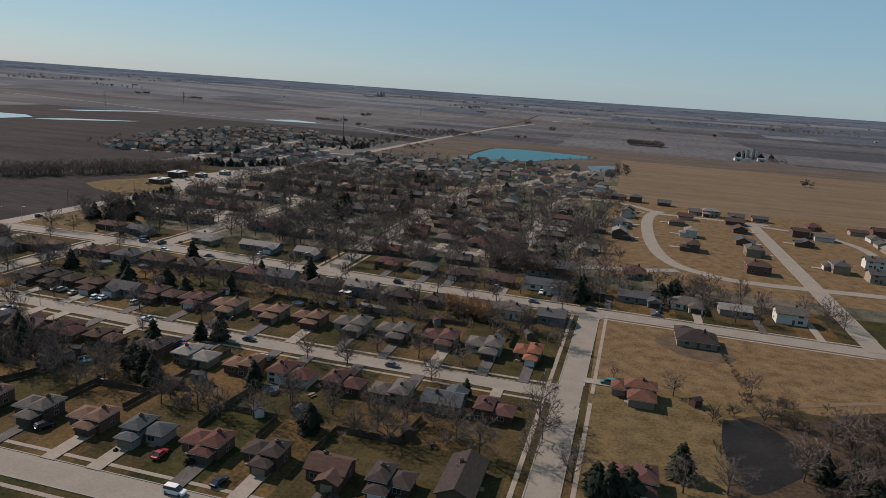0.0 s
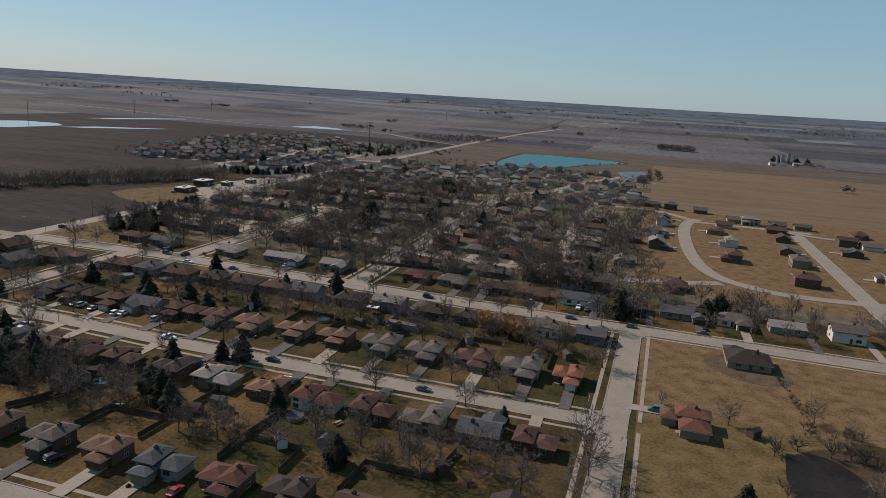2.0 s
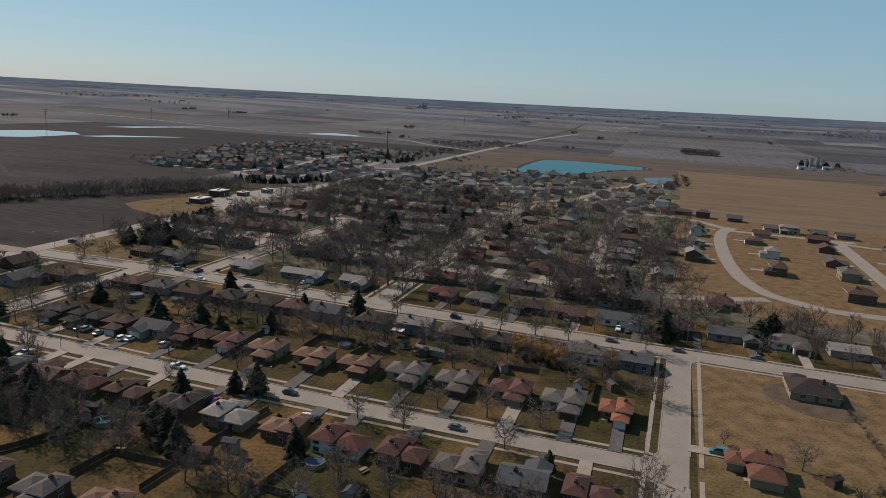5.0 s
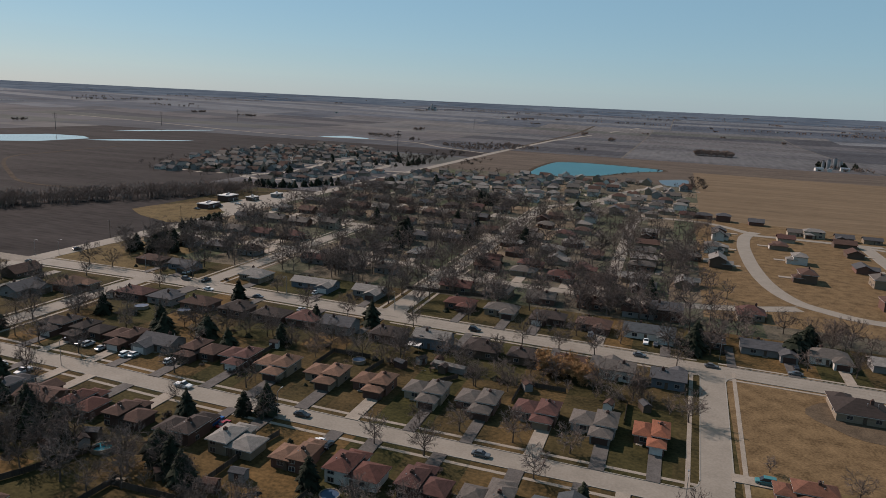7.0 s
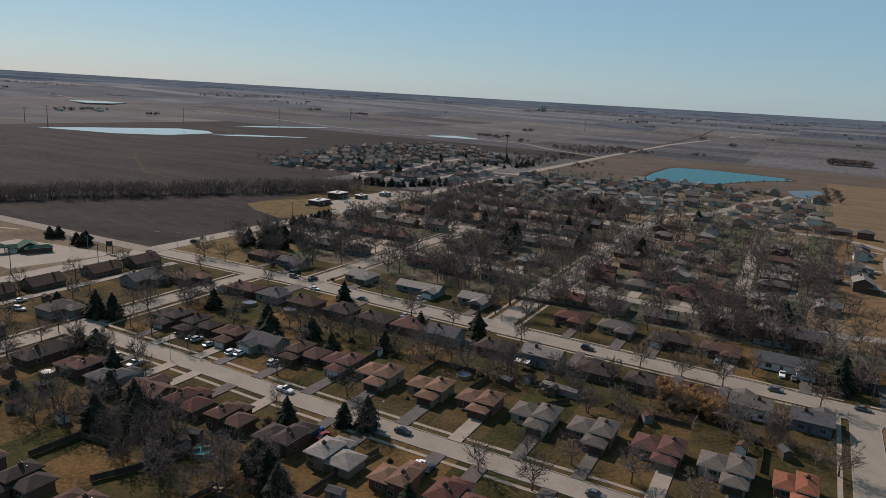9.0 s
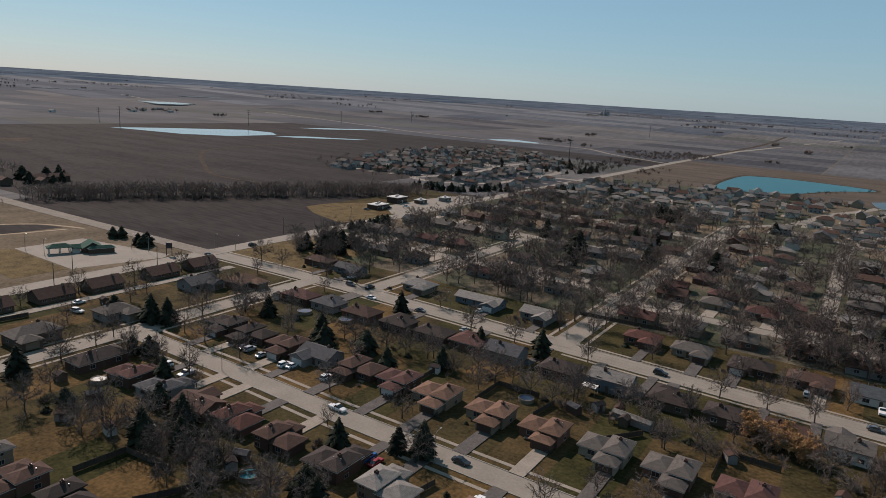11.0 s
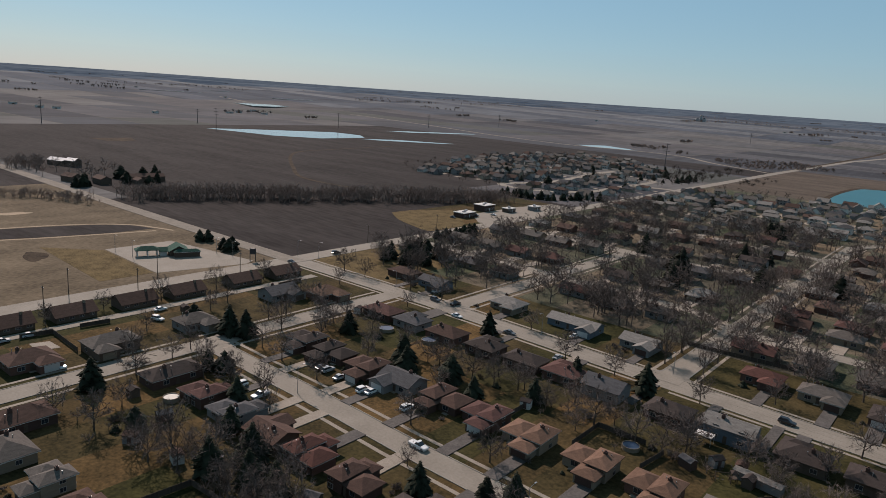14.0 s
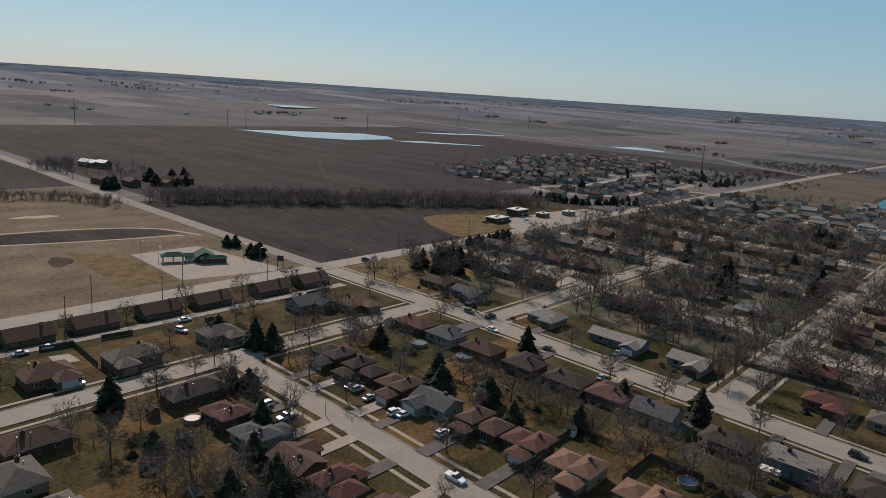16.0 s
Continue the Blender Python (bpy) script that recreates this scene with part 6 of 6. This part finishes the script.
fence([(-288, -113), (-287, -103.4)])
fence([(-288, -31), (-288, -19)])
fence([(-137, 40), (-115, 42), (-100, 44)])
fence([(17, 62), (19, 78)])


# ---------------------------------------------------------------- vehicles
for kind, paint, x, y, t, where in (
        ("suv", "white", -188.5, -77, 90, "parked on a driveway"), ("sedan", "white", -186, -76, 90, "parked on a driveway"), ("suv", "silver", -206, -75, 90, "parked on a driveway"), ("sedan", "black", -208.6, -75, 90, "parked on a driveway"),
        ("suv", "white", -214, -101, -90, "parked on a driveway"), ("pickup", "silver", -205, -100.5, -90, "parked on a driveway"), ("suv", "black", -317.8, 28, 90, "on the highway"), ("pickup", "black", -223, 9, 90, "waiting at a side street"),
        ("sedan", "white", -213, -2.6, 0, "on the main street"), ("sedan", "grey", -188, -2.4, 0, "on the main street"), ("pickup", "white", -156, -89.4, 0, "on the residential street"), ("sedan", "black", -190, -105, 0, "parked on a driveway"),
        ("sedan", "silver", -163, -10, 90, "parked on a driveway"), ("suv", "white", -259, -131, 0, "parked on a driveway"), ("sedan", "grey", -316, -2, 0, "at the highway junction"), ("pickup", "blue", -133.4, -104.5, 90, "parked on a driveway"),
        ("sedan", "red", -130.6, -105, 90, "parked on a driveway"), ("suv", "white", -103.4, -104, 90, "parked on a driveway"), ("sedan", "black", -100.6, -104, 90, "parked on a driveway"), ("pickup", "white", -29.6, 13, 90, "parked on a driveway"),
        ("sedan", "grey", -26, 12, 90, "parked on a driveway"), ("suv", "black", -129, -163, 70, "parked on a driveway"), ("sedan", "red", -96, -164, 90, "parked on a driveway"), 
        ("sedan", "black", -77.5, -169, 80, "parked on a driveway"), ("van", "white", -84, -175.4, 0, "on the residential street"), ("sedan", "silver", -199.5, -76, 90, "parked on a driveway"), ("suv", "white", -172, -76, 90, "parked on a driveway"),
        ("sedan", "black", -115, -91.8, 0, "on the residential street"), ("sedan", "grey", -31, -2.5, 0, "on the main street"), ("sedan", "grey", 20, 2.5, 180, "on the main street"), ("suv", "black", -92, -2.5, 0, "on the main street"),
        ("sedan", "grey", -7, -2.6, 0, "on the main street"), ("van", "teal", 2.5, -78.5, 180, "parked on a driveway"), ("sedan", "grey", -64, -93, 0, "on the residential street"), ("sedan", "black", 21, 9, 90, "parked on a driveway"),
        ("suv", "silver", -50, 12, 90, "parked on a driveway"), ("sedan", "white", -170, 14, 90, "parked on a driveway"), ("sedan", "white", -240, 17, 90, "parked on a driveway"), ("suv", "grey", -232, 6.8, 0, "parked beside the street"),
        ("sedan", "silver", -289.6, -136, 88, "parked in the lane"), ("sedan", "white", -288.6, -84, 88, "parked in the lane"), ("suv", "white", -279.5, -90, 20, "parked in the lane"), ("sedan", "silver", -289.8, -128, 88, "parked in the lane"),
        ("suv", "silver", -320, 420, 90, "on the highway"), ("sedan", "grey", -350, 165, 0, "parked beside a shop"), ("suv", "black", -345, 185, 0, "parked beside a shop"), ("sedan", "white", -340, 200, 0, "parked beside a shop")):
    car(kind, paint, x, y, t, where)


SHRUB = []
for seed in (61, 62, 63):
    SHRUB.append(tree_lists(seed, 1.6, 1.1, (9, 6, 9), 0.12, 0.012))
SHRUB_MESH = [(list_mesh("stems", w, BARK), list_mesh("crown", c, TWIG)) for w, c in SHRUB]
YEW_MESH = []
for seed in (64, 65):
    w, c = conifer_lists(seed, 1.4, 0.95, 7, 11)
    YEW_MESH.append((list_mesh("stems", w, BARK), list_mesh("crown", c, NEEDLE)))


def shrub(x, y, s, rnd):
    ever = rnd.random() < 0.45
    meshes = rnd.choice(YEW_MESH if ever else SHRUB_MESH)
    top = new("shrub")
    top.matrix_basis = Matrix.LocRotScale((x, y, 0), Euler((0, 0, rnd.uniform(0, 6.28))), (s, s, s * rnd.uniform(0.8, 1.1)))
    tagged(top, "clipped dark evergreen shrub in a yard" if ever else "bare twiggy shrub in a dormant yard", "shrub", "yard shrubs")
    for n, me in zip(("stems", "crown"), meshes):
        shared(n, me, top)


def shrubs():
    rnd = random.Random(88)
    for y, lo, hi, n in ((-73.5, -236, -18, 20), (-106.5, -222, -20, 20), (-165, -205, -22, 14), (-45, -236, -16, 14), (-137, -220, -18, 14), (-17, -236, -16, 12), (16, -270, 80, 14)):
        for k in range(n):
            shrub(rnd.uniform(lo, hi), y + rnd.uniform(-2.4, 2.4), rnd.uniform(0.6, 1.5), rnd)


shrubs()


# the oak that keeps its dry leaves
def leafy_oak(x, y, h, seed):
    wood, twig = tree_lists(seed, h, 0.95, (7, 4, 4, 4), 0.16)
    top = thing("oak_tree", x, y, 0, 40, "broad low tree still holding orange-brown dry leaves", "tree")
    shared("trunk", list_mesh("trunk", wood, BARK), top)
    shared("branches", list_mesh("branches", twig, TWIG), top)
    rnd = random.Random(seed)
    V, F = [], []
    for p in [q + Vector((rnd.uniform(-0.5, 0.5), rnd.uniform(-0.5, 0.5), rnd.uniform(-0.4, 0.4))) for q in twig[0] for _ in (0, 1)]:
        i = len(V)
        for k in range(4):
            V.append(p + Vector((rnd.uniform(-0.3, 0.3), rnd.uniform(-0.3, 0.3), rnd.uniform(-0.26, 0.26))))
        F += [(i, i + 1, i + 2), (i, i + 3, i + 1)]
    shared("crown", list_mesh("crown", (V, F), DRYLEAF), top)


leafy_oak(-52, -33, 8.5, 41)
leafy_oak(-59, -31, 8, 42)
leafy_oak(-46, -35, 7, 43)


# ---------------------------------------------------------------- bare patches in the fields
SAND = surface("bleached_straw", (0.26, 0.2, 0.14), (0.4, 0.32, 0.23), size=6, fine=6, rough=1, spec=0.05)
for c, lab in (([(-462, -118), (-455, -70), (-446, -40), (-434, -22), (-420, -16), (-421, -40), (-428, -70), (-437, -100), (-445, -130)], "dark damp swale winding through a stubble field"),):
    slab("swale", c, 0.058, 0.2, PLOWED, lab, "field")
for a in ([(-464, -118), (-457, -70), (-448, -40), (-436, -22), (-421, -14), (-410, -10)], [(-443, -130), (-435, -100), (-426, -70), (-419, -40), (-414, -18)]):
    tagged(new("swale_edge", ribbon_mesh("swale_edge", smooth(a), 2.2, 0.064, 0.2, SAND)), "pale bleached straw edge of a damp swale", "field", "", "structure")
slab("sand_patch", rounded(-497, -63, 4, 12, seed=31, wob=0.25), 0.05, 0.2, SAND, "pale bleached patch in a stubble field", "field")
slab("sand_patch", rounded(-392, -88, 9, 5, seed=33, wob=0.2), 0.05, 0.2, BRUSH, "rough brown patch in a stubble field", "field")
slab("graded_soil", rounded(33, -30, 14, 13, seed=35, wob=0.08), 0.052, 0.2, SOIL, "bare graded soil round a new house", "field")

slab("patio", [(-283.5, -130.5), (-282, -125), (-274.5, -124.6), (-276, -131)], 0.056, 0.15, WALK, "pale stone patio in a fenced yard", "patio")
tagged(new("ditch", ribbon_mesh("ditch", smooth([(-470, 200), (-549, 197), (-620, 240), (-700, 300), (-740, 345), (-752, 400), (-772, 546)]), 4, 0.062, 0.2, BRUSH)), "dark weedy ditch winding through a plowed field", "ditch", "", "structure")


def picnic_table(x, y, turn):
    top = thing("picnic_table", x, y, 0, turn, "pale wooden picnic table on a back lawn", "table")
    for name, y0, y1, z in (("tabletop", -0.4, 0.4, 0.72), ("bench", -0.95, -0.65, 0.42), ("bench", 0.65, 0.95, 0.42)):
        bm = bmesh.new()
        box(bm, -1.1, y0, z, 1.1, y1, z + 0.06)
        part(name, bm, WALLS["tan"], top)
    for sx in (-0.8, 0.8):
        bm = bmesh.new()
        rod(bm, (sx, -0.9, 0), (sx, -0.2, 0.72), 0.06, 0.06, 4)
        rod(bm, (sx, 0.9, 0), (sx, 0.2, 0.72), 0.06, 0.06, 4)
        part("leg_frame", bm, FENCEWOOD, top)


def swing_set(x, y, turn):
    top = thing("swing_set", x, y, 0, turn, "brown wooden swing set with a small tower", "swing set", "back yard swing sets")
    for sx in (-2.2, 1.2):
        bm = bmesh.new()
        rod(bm, (sx, -0.9, 0), (sx, 0, 2.3), 0.07, 0.06, 5)
        rod(bm, (sx, 0.9, 0), (sx, 0, 2.3), 0.07, 0.06, 5)
        part("frame", bm, FENCEWOOD, top)
    bm = bmesh.new()
    rod(bm, (-2.3, 0, 2.34), (2.2, 0, 2.34), 0.07, 0.07, 5)
    part("beam", bm, FENCEWOOD, top)
    bm = bmesh.new()
    box(bm, 1.3, -0.8, 1.2, 2.8, 0.8, 1.3)
    for cx in (1.35, 2.75):
        for cy in (-0.75, 0.75):
            rod(bm, (cx, cy, 0), (cx, cy, 2.6), 0.06, 0.06, 4)
    part("tower", bm, FENCEWOOD, top)
    bm = bmesh.new()
    hip_roof(bm, 1.3, -0.8, 2.8, 0.8, 2.6, 0.8, 0.1, 0.06)
    part("tower_roof", bm, ROOFS["dark"], top)
    for sx in (-1.5, -0.4):
        bm = bmesh.new()
        for u in (-0.22, 0.22):
            rod(bm, (sx + u, 0, 0.5), (sx + u, 0, 2.3), 0.015, 0.015, 3)
        box(bm, sx - 0.25, -0.1, 0.46, sx + 0.25, 0.1, 0.5)
        part("swing", bm, DARKMETAL, top)


def canopy(x, y, turn):
    top = thing("patio_canopy", x, y, 0, turn, "flat white patio canopy behind a house", "canopy")
    bm = bmesh.new()
    box(bm, -2.3, -1.6, 2.4, 2.3, 1.6, 2.52)
    part("roof", bm, WHITE, top)
    for cx in (-2.1, 2.1):
        for cy in (-1.4, 1.4):
            bm = bmesh.new()
            rod(bm, (cx, cy, 0), (cx, cy, 2.4), 0.05, 0.05, 5)
            part("post", bm, WHITE, top)


picnic_table(-135, -136, 20)
picnic_table(-78, -122, 70)
swing_set(-95, -48, 30)
swing_set(-103, -134, 80)
canopy(-105.5, -32, 0)
block(thing("carport", -88.5, -43.8, 0, -8, "long low grey storage shed behind houses", "shed"), "wall", -5.6, -1.3, 5.6, 1.3, 2.0, 0.35, 0.2, "gable", "x", WALLS["grey"], ROOFS["light"], None)
